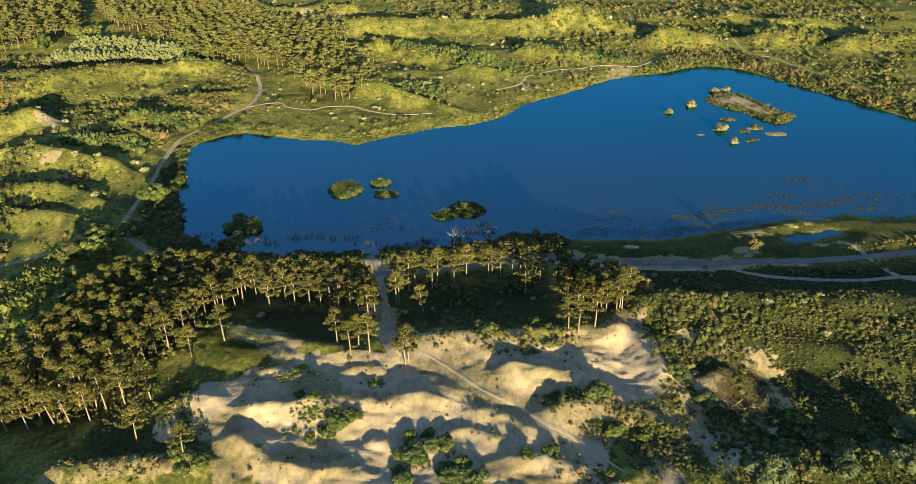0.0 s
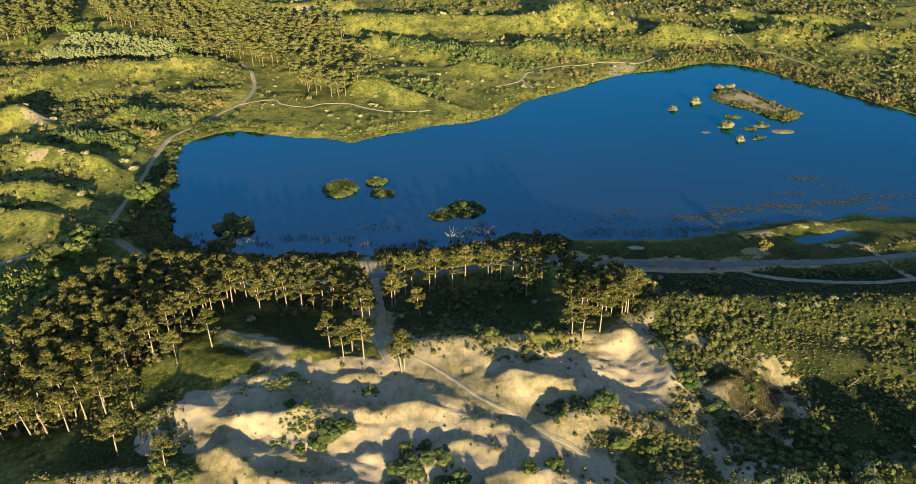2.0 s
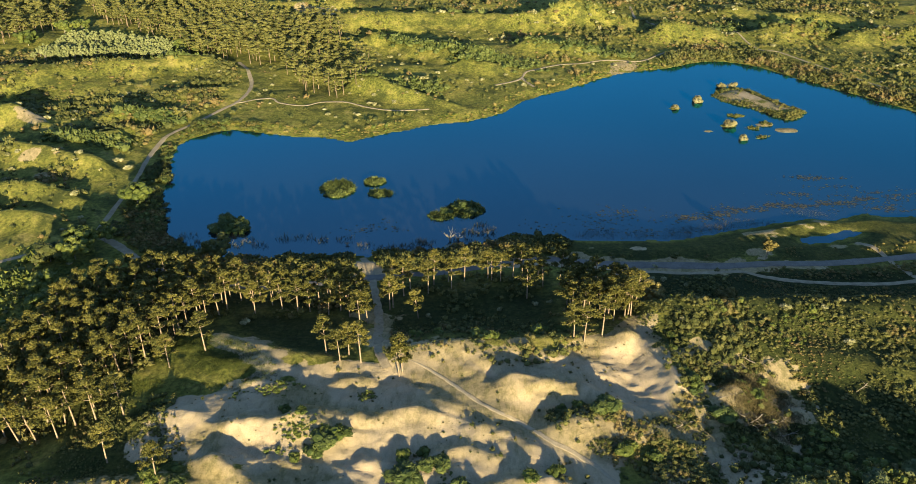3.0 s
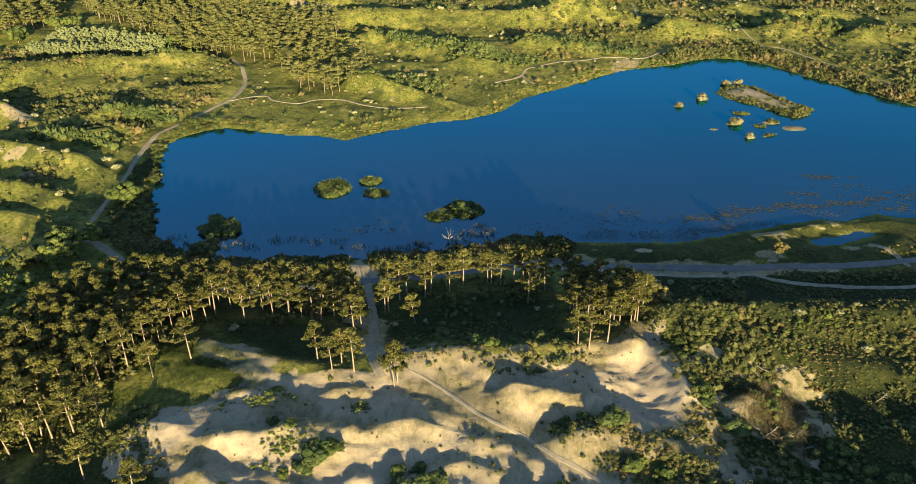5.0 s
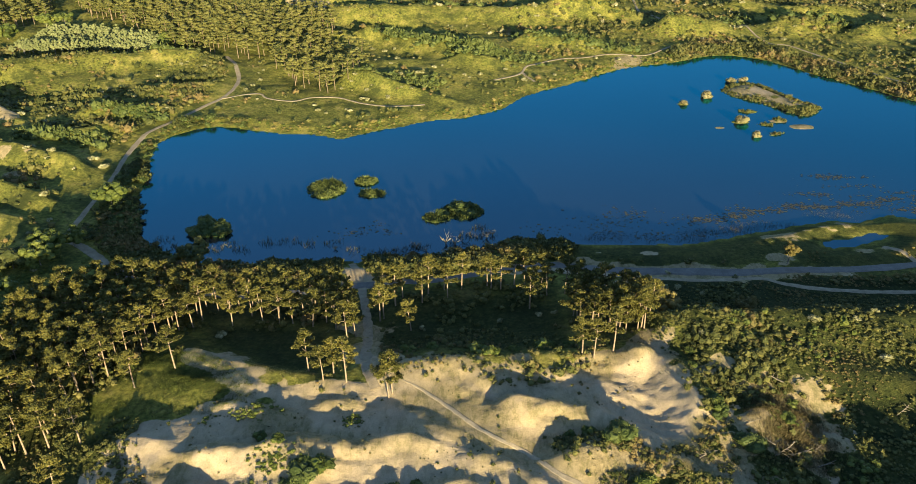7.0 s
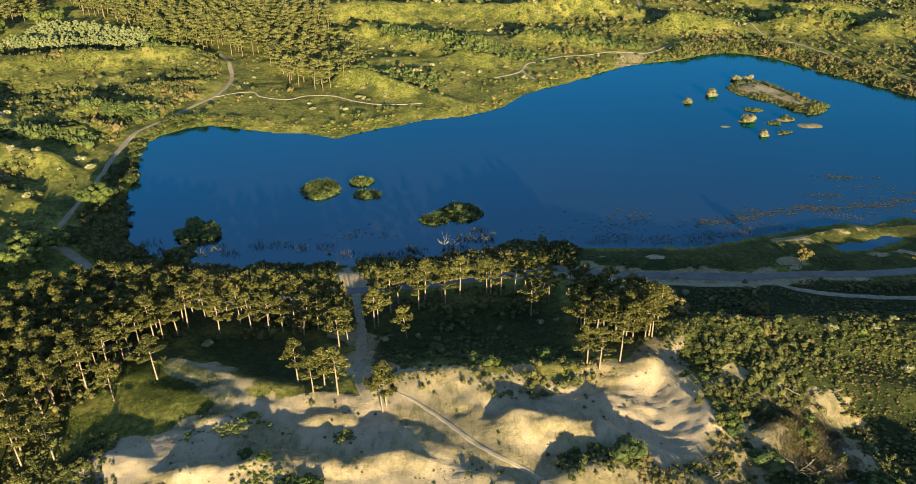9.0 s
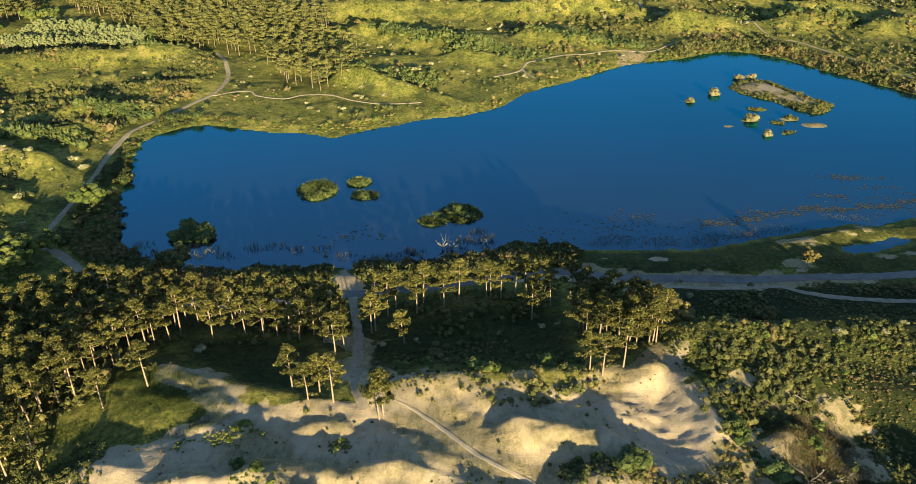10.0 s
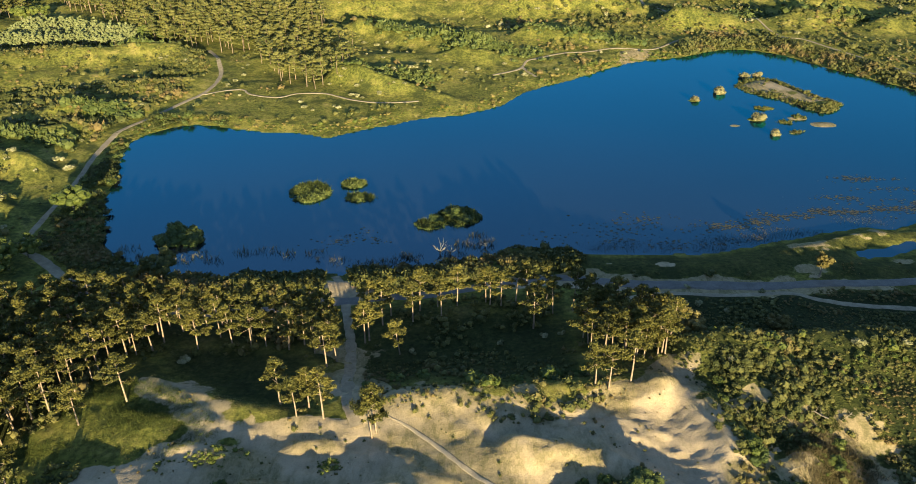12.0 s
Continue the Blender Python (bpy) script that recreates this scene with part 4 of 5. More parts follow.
# ---- broad-leaved trees and bushes ----
def leaf_tree(seed, tall, wide, leaves, bark, name, label, category="tree", clumps=40, leaf=0.3):
    rng = np.random.RandomState(seed)
    root = tagged(new(name), label, category)
    bend = rng.normal(size=2) * 0.25
    pts = [Vector((bend[0] * q * q, bend[1] * q * q, tall * 0.62 * q)) for q in np.linspace(0, 1, 5)]
    r0 = 0.026 * tall + 0.03
    tv, tf = tube(pts, [r0, r0 * 0.8, r0 * 0.68, r0 * 0.5, r0 * 0.3], 7)
    part("trunk", mesh_from("trunk", [v[:] for v in tv], tf, bark, smooth=True), root)
    tips = []
    for i in range(6):
        q = 0.35 + 0.6 * (i + rng.rand()) / 6
        base = Vector((bend[0] * q * q, bend[1] * q * q, tall * 0.62 * q))
        a = i * 2.4 + rng.rand()
        tip = base + Vector((math.cos(a) * wide * 0.36, math.sin(a) * wide * 0.36, tall * (0.12 + 0.18 * rng.rand())))
        lv, lf = tube([base, (base + tip) / 2 + Vector((0, 0, 0.06 * tall)), tip], [r0 * 0.4, r0 * 0.27, r0 * 0.12], 5)
        part("limb", mesh_from("limb", [v[:] for v in lv], lf, bark, smooth=True), root)
        tips.append(np.array(tip))
    pieces = []
    for k in range(clumps):
        n = rng.normal(size=3)
        n /= np.linalg.norm(n)
        n[2] = n[2] * 0.75 + 0.15
        c = n * (wide * 0.5, wide * 0.5, tall * 0.34) * (0.45 + 0.55 * rng.rand()) + (bend[0], bend[1], tall * 0.62)
        if k < len(tips) * 2:
            c = tips[k // 2] + rng.normal(size=3) * 0.08 * wide
        pieces.append(tuft(rng, c, wide * (0.12 + 0.06 * rng.rand()), 0.8, 80, leaf * 0.6 * (0.7 + 0.5 * rng.rand()), 0.78, which=BALL2))
    part("crown", mesh_from("crown", *gather(pieces), leaves), root)
    return root


def bush_mesh(seed, leaves, clumps=7, leaf=0.15, high=0.75, per=36):
    """A low uneven bush, about 2 m across."""
    rng = np.random.RandomState(seed)
    pieces = []
    for k in range(clumps):
        a, q = rng.rand() * 6.28, math.sqrt(rng.rand()) * 0.65
        c = np.array((math.cos(a) * q, math.sin(a) * q, high * (0.72 - 0.55 * q * q) * (0.6 + 0.5 * rng.rand())))
        pieces.append(tuft(rng, c, 0.34 + 0.2 * rng.rand(), 0.85, per, leaf, 0.8, which=BALL2))
    return mesh_from("bush", *gather(pieces), leaves)


def bushes(spots_, meshes, name, label, category, group, lo, hi, rng, squash=1.0):
    for i, q in enumerate(spots_):
        ob = new(name, meshes[i % len(meshes)])
        tagged(ob, label, category, group)
        r = lo + (hi - lo) * rng.rand() ** 1.6
        m = stand(q[0], q[1], rng.rand() * 6.28, 1.0, sink=0.1 * r)
        ob.matrix_basis = m @ Matrix.Diagonal((r * (0.85 + 0.3 * rng.rand()), r * (0.85 + 0.3 * rng.rand()), r * squash, 1))


rng2 = np.random.RandomState(11)
HAW = [bush_mesh(100 + i, M_HAWTHORN) for i in range(5)]
HAW_LABEL = "rounded hawthorn bush covered in pale cream blossom"
haw_near = [(40, 153.9), (53.8, 152.4), (59.2, 126.3), (37.6, 146.3), (33.8, 143.7), (40.5, 146.8), (44.9, 144.5), (-32.9, 157.5), (-24.3, 157.5), (-18.1, 157.9), (-15.9, 159.4),
            (-10.9, 159.5), (-8.4, 160), (-2.3, 160.7), (1.1, 161.8), (4.4, 163.8), (-104, 149.5), (-37.1, 148.5), (-48.3, 126.6), (-11.1, 131.3), (71.7, 130.3),
            (66.7, 126.7), (68.7, 118.3), (38.2, 121.2), (11.2, 135.7), (14.2, 135.8), (3.7, 133.6), (-96.6, 150), (-73, 77.7)]
bushes(haw_near, HAW, "hawthorn_bush", HAW_LABEL, "bush", "blossoming bushes", 0.7, 1.25, rng2)


def wild(rng, box, n, accept):
    x0, y0, x1, y1 = box
    x, y = x0 + (x1 - x0) * rng.rand(n), y0 + (y1 - y0) * rng.rand(n)
    k = accept(x, y) > rng.rand(n)
    return np.stack([x[k], y[k]], 1)


north_side = lambda x, y: (on_grid("lake", x, y) > 7) & (on_grid("path", x, y) > 1.5) & ~inside(x, y, FAR_FOREST) & ~inside(x, y, FAR_FOREST_W) & ~inside(x, y, WILLOWS)
haw_far = wild(rng2, (-170, 235, 200, 480), 2600, lambda x, y: north_side(x, y) * np.clip(0.14 + 0.55 * fbm(x / 30, y / 25, 3, 21.0) + 0.2 * sstep(-20, 60, x), 0, 1))[:620]
haw_far = haw_far[np.argsort(haw_far[:, 1])]
bushes(haw_far[:190], HAW, "hawthorn_bush", HAW_LABEL, "bush", "blossoming bushes on the far dunes", 0.6, 1.4, rng2)
haw_west = wild(rng2, (-230, 150, -103, 300), 700, lambda x, y: north_side(x, y) * np.clip(0.15 + 0.5 * fbm(x / 30, y / 30, 3, 22.0), 0, 1))[:80]
bushes(haw_west, HAW, "hawthorn_bush", HAW_LABEL, "bush", "blossoming bushes on the western dunes", 0.7, 1.6, rng2)

GREEN = [bush_mesh(120 + i, M_LEAF, 9, 0.12, 0.75, 60) for i in range(4)]
fg_thick = [(-11.6, 83), (-10.4, 82.1), (-8.1, 84.7), (-5.5, 84.9), (-2.9, 81), (-4.5, 78.5), (-1.9, 78.6), (-0, 78), (-12, 77.9), (-5.7, 80.3), (-47.3, 77.6), (-44.7, 79.2), (-24.7, 89.2), (-25.8, 87), (20.6, 96.4), (36.6, 102.4), (39.5, 96.9)]
fg = [(-11.9, 86.7), (-8.6, 87.8), (-2.8, 81.5), (-13.2, 79.9), (-48.9, 80.5), (-46.2, 83), (-32.3, 96.1), (-29.1, 94.2), (-24.9, 90.6), (-22.4, 90.5), (-28.6, 86.1),
      (20.1, 95.5), (22.9, 88.5), (26.7, 87.3), (34.6, 113), (35.4, 117.7), (36.2, 103.7), (35.4, 106.2), (49.6, 107.7), (46.8, 102.5), (22, 97.4), (16.2, 98.1), (13.4, 97.8),
      (7.7, 82.3), (11.7, 84), (-16.7, 118), (-12.8, 120.3), (-8.4, 120.5), (5.9, 118.5), (11.2, 119.2), (15.4, 120.7), (-0.1, 117.7), (1.9, 116.3)]
bushes(fg, GREEN, "dune_bush", "low dense green bush on the open sand", "bush", "green bushes on the sand", 1.1, 2.3, rng2, 0.8)
THICK = [bush_mesh(130 + i, M_RUSH, 16, 0.08, 0.85, 110) for i in range(3)]
bushes(fg_thick, THICK, "dune_bush", "large dense dark green bush on the open sand", "bush", "green bushes on the sand", 1.6, 2.6, rng2, 0.8)
M_BUCK = foliage_material("buckthorn_leaves", (0.032, 0.046, 0.018), (0.075, 0.095, 0.037), (0.140, 0.155, 0.070))
SILVER = [bush_mesh(140 + i, M_BUCK, 14, 0.10, 1.0, 100) for i in range(3)]
bushes([(44.7, 78.4), (57.9, 82.1), (65.8, 85.9), (72.8, 91.4), (73.9, 86.3), (67.8, 82.5)], SILVER, "sea_buckthorn_bush",
       "large silvery green buckthorn bush", "bush", "silvery bushes", 2.2, 3.6, rng2, 0.9)

for k, (x, y, tall, wide, leaves, lab) in enumerate([
        (-93.6, 182.3, 7, 9, M_LEAF, "broad yellow-green tree beside the gravel path"), (-97.7, 158.9, 6, 8, M_LEAF, "bright green tree at the path junction"),
        (-93.6, 161.9, 5, 6, M_LEAF, "bright green tree at the path junction"), (-96.2, 152.2, 6, 8, M_LEAF, "bright green tree beside the wood"),
        (-101.3, 150.6, 5, 9, M_SCRUB, "broad olive tree beside the path"), (-62.5, 153.9, 7.5, 8, M_SCRUB, "dark round tree on the lake shore"),
        (34, 132.1, 5, 5.5, M_GOLD, "yellow-olive tree at the edge of the pine grove"), (51.2, 138.2, 2.4, 4.5, M_GOLD, "low yellow-olive bush on the slope"),
        (-89.9, 127.8, 6, 8, M_LEAF, "bright green tree beside the pine wood"), (-86.4, 118.7, 5, 7, M_LEAF, "bright green tree beside the pine wood"),
        (-94.2, 136.4, 6, 7, M_LEAF, "bright green tree beside the pine wood"), (-133.5, 328.3, 8, 11, M_LEAF, "bright green tree at the far wood's edge"),
        (-125.5, 328.6, 8, 11, M_LEAF, "bright green tree at the far wood's edge"), (-210.9, 343.5, 10, 13, M_LEAF, "bright green tree at the far wood's edge"),
        (-204, 364.2, 9, 12, M_LEAF, "bright green tree at the far wood's edge"), (-195.9, 365.9, 8, 11, M_LEAF, "bright green tree at the far wood's edge"),
        (66.4, 157.6, 6.6, 3.4, M_GOLD, "lone golden tree leaning beside the lake road")]):
    place(leaf_tree(200 + k, tall, wide, leaves, M_GREY_BARK, "leafy_tree", lab), stand(x, y, k * 1.3, 0.72 if y > 230 else 0.9, 5.0 if k == 16 else 0.0, 1.57))

# silvery young willows in a block
WILLOW = [leaf_tree(240 + i, 8.5, 5.0, M_WILLOW, M_GREY_BARK, "willow_tree", "slim silvery green willow in a planted block", clumps=16, leaf=0.7) for i in range(3)]
for i, q in enumerate(scatter(rng2, WILLOWS, 260, 1.9)):
    m = stand(q[0], q[1], rng2.rand() * 6.28, 0.45 + 0.16 * rng2.rand())
    place(WILLOW[i], m) if i < 3 else copy_scaled(WILLOW[i % 3], m)


# ---- scrub, reeds, grass: uncountable growth ----
def growth(name, label, spots_, radius, mat, leaves, seed, leaf=0.3, flat=0.75, tufts=1, category="scrub", base_z=None):
    """Many small plants as one mesh. spots_: n x 2; radius: n."""
    rng = np.random.RandomState(seed)
    kinds = []
    for k in range(8):
        pieces = [tuft(rng, np.array((0.0, 0.0, 0.35)) if tufts == 1 else rng.normal(size=3) * (0.42, 0.42, 0.16) + (0, 0, 0.4), 0.95 if tufts == 1 else 0.62, flat, leaves, leaf)
                  for _ in range(tufts)]
        kinds.append(gather(pieces))
    n = len(spots_)
    z = on_grid("z", spots_[:, 0], spots_[:, 1]) if base_z is None else np.full(n, base_z)
    vs, fs, ts, off = [], [], [], 0
    which, turn = rng.randint(0, 8, n), rng.rand(n) * 6.28
    drift = np.clip(fbm(spots_[:, 0] / 13, spots_[:, 1] / 11, 3, 71.0) * 0.6 + 0.5, 0, 1)
    tint = np.clip(0.45 * rng.rand(n) + 0.6 * drift, 0, 1)
    radius = radius * (0.65 + 0.8 * np.clip(fbm(spots_[:, 0] / 9, spots_[:, 1] / 9, 2, 72.0) * 0.7 + 0.5, 0, 1))
    for k in range(8):
        i = np.nonzero(which == k)[0]
        if not len(i):
            continue
        v, f = kinds[k]
        c, s_ = np.cos(turn[i])[:, None], np.sin(turn[i])[:, None]
        r = radius[i][:, None]
        hh = r * (0.75 + 0.5 * rng.rand(len(i), 1))
        q = np.stack([(v[:, 0] * c - v[:, 1] * s_) * r + spots_[i, 0:1], (v[:, 0] * s_ + v[:, 1] * c) * r + spots_[i, 1:2], v[:, 2] * hh + z[i][:, None]], -1)
        vs.append(q.reshape(-1, 3))
        fs.append((f[None] + (np.arange(len(i)) * len(v))[:, None, None]).reshape(-1, 3) + off)
        ts.append(np.repeat(tint[i], len(v)))
        off += len(i) * len(v)
    me = mesh_from(name, np.vstack(vs), np.vstack(fs), mat, np.concatenate(ts))
    return tagged(new(name, me), label, category, kind="stuff")


rng3 = np.random.RandomState(21)
clear = lambda x, y, m=0.4: on_grid("path", x, y) > m
hill_spots = wild(rng3, (30, 66, 150, 158), 80000, lambda x, y: (on_grid("sand", x, y) > 1.5) * clear(x, y) * (on_grid("lake", x, y) > 16)
                  * sstep(0.8, 3.6, np.min([line_dist(x, y, q) for q in STREAKS], axis=0))
                  * np.clip(0.42 - 0.06 * sstep(52, 72, x) + 0.5 * fbm(x / 10, y / 10, 3, 31.0), 0.16, 1) * np.where((np.hypot((x - 46.5) / 5, (y - 102) / 7) < 1), 0.25, 1))[:23000]
growth("scrub", "dense low olive and brownish scrub over the dune slope", hill_spots, 0.17 + 0.36 * rng3.rand(len(hill_spots)) ** 2.6, M_SCRUB, 18, 1, 0.28, 0.65)
shore = wild(rng3, (-92, 148, 62, 172), 16000, lambda x, y: (on_grid("lake", x, y) > 0.2) * (on_grid("lake", x, y) < 12) * clear(x, y, 1.0)
             * np.where(x > 20, np.clip(0.25 * (y < 158), 0, 1), 1.0) * np.clip(0.5 + 0.5 * fbm(x / 6, y / 6, 2, 32.0), 0.05, 1))[:2600]
growth("shore_scrub", "dark green bushes along the lake shore", shore, 0.6 + 1.0 * rng3.rand(len(shore)) ** 2, M_SCRUB, 26, 2, 0.24, tufts=2)
west = wild(rng3, (-108, 162, -76, 246), 9000, lambda x, y: (on_grid("lake", x, y) > 0.3) * (x > np.interp(y, WEST_PATH[:61, 1], WEST_PATH[:61, 0])) * clear(x, y, 0.8) * np.clip(0.5 + 0.8 * fbm(x / 7, y / 7, 3, 52.0), 0.05, 1))[:620]
growth("shore_scrub", "deep green thicket between path and lake", west[::2], 0.6 + 1.1 * rng3.rand(len(west[::2])) ** 1.5, M_SCRUB, 40, 3, 0.20, 0.6, tufts=2)
growth("shore_scrub", "fresh green bushes between path and lake", west[1::2], 0.6 + 0.9 * rng3.rand(len(west[1::2])) ** 1.5, M_RUSH, 40, 33, 0.20, 0.6, tufts=2)
nshore = wild(rng3, (-105, 226, 175, 360), 26000, lambda x, y: (on_grid("lake", x, y) > 0.2) * (on_grid("lake", x, y) < np.where(x > 76, 15, 6)) * clear(x, y, 0.6)
              * np.where(x > 76, 1.0, 0.55))[:4200]
nsize = np.where(nshore[:, 0] > 76, 1.0, 0.55) * (0.6 + 0.9 * rng3.rand(len(nshore)) ** 1.5)
east_part = nshore[:, 0] > 76
growth("shore_scrub", "dense olive bushes on the eastern shore", nshore[east_part], nsize[east_part], M_SCRUB, 16, 4, 0.42)
growth("shore_grass", "sunlit golden reed grass on the far shore", nshore[~east_part][::2], nsize[~east_part][::2], M_GOLD, 16, 34, 0.38, category="grass")
growth("shore_grass", "fresh green growth on the far shore", nshore[~east_part][1::2], nsize[~east_part][1::2], M_LEAF, 16, 35, 0.38, category="grass")
nhill = wild(rng3, (-170, 236, 215, 480), 80000, lambda x, y: north_side(x, y) * np.clip(0.16 + 0.6 * fbm(x / 26, y / 17, 4, 33.0) + 0.30 * sstep(0, 85, x), 0.03, 1))[:13000]
growth("dune_scrub", "scattered olive bushes over the far dunes", nhill, 0.30 + 1.1 * rng3.rand(len(nhill)) ** 3.0, M_SCRUB, 8, 5, 0.38)
whill = wild(rng3, (-230, 120, -96, 330), 60000, lambda x, y: north_side(x, y) * np.clip(0.2 + 0.6 * fbm(x / 26, y / 20, 4, 34.0), 0.03, 1))[:8000]
growth("dune_scrub", "scattered olive bushes over the western dunes", whill, 0.38 + 1.2 * rng3.rand(len(whill)) ** 2.5, M_SCRUB, 14, 6, 0.30)
lowl = wild(rng3, (-112, 105, -78, 157), 4000, lambda x, y: clear(x, y) * np.clip(0.25 + 0.6 * fbm(x / 9, y / 9, 3, 35.0), 0.02, 1))[:900]
growth("undergrowth", "bright green undergrowth at the wood's edge", lowl, 0.5 + 0.8 * rng3.rand(len(lowl)) ** 2, M_LEAF, 14, 7, 0.4)
floor_ = wild(rng3, (-96, 84, 36, 158), 26000, lambda x, y: ((on_grid("forest", x, y) < 2) | inside(x, y, HOLLOW) | inside(x, y, GROVE)) * clear(x, y)
              * np.clip(0.1 + 0.55 * fbm(x / 7, y / 7, 3, 36.0), 0.01, 1))[:1700]
growth("undergrowth", "dark low undergrowth beneath the pines", floor_, 0.3 + 0.6 * rng3.rand(len(floor_)) ** 2, M_SCRUB, 12, 8, 0.4)
rim = wild(rng3, (-26, 74, 52, 128), 9000, lambda x, y: clear(x, y, 0.5) * ((on_grid("sand", x, y) > -3.5 * (y > 107) - 0.3) | ((x > 12) & (y < 97))) * (on_grid("forest", x, y) > 2)
           * ~inside(x, y, BOWL) * np.where((x > 11) & (x < 38) & (y < 97), 0.9, 1) * np.clip(0.3 + 0.5 * fbm(x / 6, y / 6, 3, 37.0), 0, 1))[:2600]
growth("scrub", "green and brown scrub fringing the bare sand", rim, 0.28 + 0.55 * rng3.rand(len(rim)) ** 2, M_SCRUB, 36, 9, 0.20)


def blades(name, label, spots_, mat, high, wide, per, seed, category="grass", base_z=None):
    """Tufts of thin upright blades, one mesh."""
    rng = np.random.RandomState(seed)
    n = len(spots_) * per
    p = np.repeat(spots_, per, 0) + rng.normal(size=(n, 2)) * wide
    z = on_grid("z", p[:, 0], p[:, 1]) if base_z is None else np.full(n, base_z)
    h = high * (0.5 + 0.8 * rng.rand(n))
    a, lean = rng.rand(n) * 6.28, 0.2 + rng.rand(n) * 0.9
    w = 0.02 + 0.03 * rng.rand(n) + 0.03 * high
    u = np.stack([np.cos(a), np.sin(a)], 1) * w[:, None]
    tip = p + np.stack([np.cos(a * 1.7), np.sin(a * 1.7)], 1) * (h * lean)[:, None]
    v = np.stack([np.c_[p - u, z - 0.05], np.c_[p + u, z - 0.05], np.c_[tip, z + h]], 1).reshape(-1, 3)
    me = mesh_from(name, v, np.arange(n * 3).reshape(-1, 3), mat, np.repeat(np.repeat(rng.rand(len(spots_)), per), 3))
    return tagged(new(name, me), label, category, kind="stuff")


mar = wild(rng3, (-62, 70, 47, 126), 40000, lambda x, y: (on_grid("sand", x, y) < 3) * clear(x, y, 0.3) * ~inside(x, y, BOWL)
           * sstep(1.5, 5, np.min([line_dist(x, y, q) for q in TONGUES], axis=0)) * np.clip(fbm(x / 14 + 0.1 * y, y / 9, 4, 12.0) * 1.4 + 0.25 + 0.25 * sstep(8, 25, x) + 0.6 * sstep(109, 116, y), 0.0, 1))[:4500]
blades("marram_grass", "tufts of dry marram grass on the sand", mar, M_GRASS, 0.13, 0.45, 12, 12)
corner = wild(rng3, (-76, 74, -38, 102), 6000, lambda x, y: clear(x, y) * (on_grid("sand", x, y) > -1) * np.clip(1.5 - np.hypot((x + 57) / 13, (y - 89) / 9), 0, 1) * np.clip(0.45 + 0.7 * fbm(x / 5, y / 5, 2, 53.0), 0.05, 1))[:1100]
growth("scrub", "dark green scrub in the shade beside the sand", corner, 0.18 + 0.4 * rng3.rand(len(corner)) ** 2.5, M_SCRUB, 20, 16, 0.28)
mound_sp = wild(rng3, (10, 74, 36, 98), 9000, lambda x, y: clear(x, y, 0.6) * (x > 11 + 0.9 * np.maximum(0, 92 - y)) * ~inside(x, y, BOWL) * np.clip(0.35 + 1.1 * fbm(x / 4, y / 3.5, 3, 56.0), 0, 1))[:1500]
growth("scrub", "golden brown and green scrub on the mound beside the track", mound_sp, 0.16 + 0.42 * rng3.rand(len(mound_sp)) ** 2, M_SCRUB, 32, 19, 0.22, 0.7)
gold_sp = wild(rng3, (9, 72, 42, 98), 6000, lambda x, y: clear(x, y, 0.3) * np.clip(0.4 + 0.8 * fbm(x / 6, y / 5, 3, 54.0), 0, 1))[:1500]
blades("dry_grass", "golden dry grass tufts beside the sandy track", gold_sp, M_GRASS, 0.18, 0.45, 12, 17)
patch_sp = wild(rng3, (-42, 76, -2, 110), 9000, lambda x, y: clear(x, y, 0.3) * np.clip(np.maximum.reduce([1.0 - np.hypot((x - a) / c, (y - b) / d) for a, b, c, d in
                ((-28.9, 89.9, 6, 4.5), (-41.9, 101.7, 4, 3), (-35.3, 101.9, 6, 2.5), (-8.3, 83.5, 5, 4), (-19.8, 100.6, 3, 2))]) * 1.6, 0, 1) * np.clip(0.5 + 0.8 * fbm(x / 3, y / 3, 2, 55.0), 0, 1))[:1300]
growth("dune_plants", "fresh green creeping plants spreading over the sand", patch_sp, 0.16 + 0.5 * rng3.rand(len(patch_sp)) ** 2.5, M_LEAF, 14, 18, 0.34, 0.6, category="plants")
seedlings = wild(rng3, (-60, 72, 36, 122), 9000, lambda x, y: (on_grid("sand", x, y) < 0) * clear(x, y, 0.3) * np.clip(0.35 + 0.9 * fbm(x / 6, y / 5, 3, 39.0), 0.06, 1))[:420]
growth("dune_plants", "small grey-green plants dotted over the sand", seedlings, 0.12 + 0.30 * rng3.rand(len(seedlings)) ** 3, M_SCRUB, 10, 14, 0.45, 0.6, category="plants")
heath_sp = wild(rng3, (-64, 98, -34, 124), 12000, lambda x, y: (sdist(x, y, MOUND) < 3) * clear(x, y) * np.clip(0.5 + 0.9 * fbm(x / 5, y / 4, 3, 40.0), 0.1, 1))[:2200]
blades("heath", "low golden-green heath grass on the sandy knoll", heath_sp, M_LEAF, 0.18, 0.35, 14, 15)
dry = wild(rng3, (37, 86, 60, 118), 9000, lambda x, y: (on_grid("sand", x, y) > 1) * np.clip(1.1 - np.hypot((x - 47) / 7, (y - 102) / 11), 0, 1))[:1500]
blades("dry_grass", "brown dry grass on the open slope", dry, M_REED, 0.4, 0.4, 14, 13)

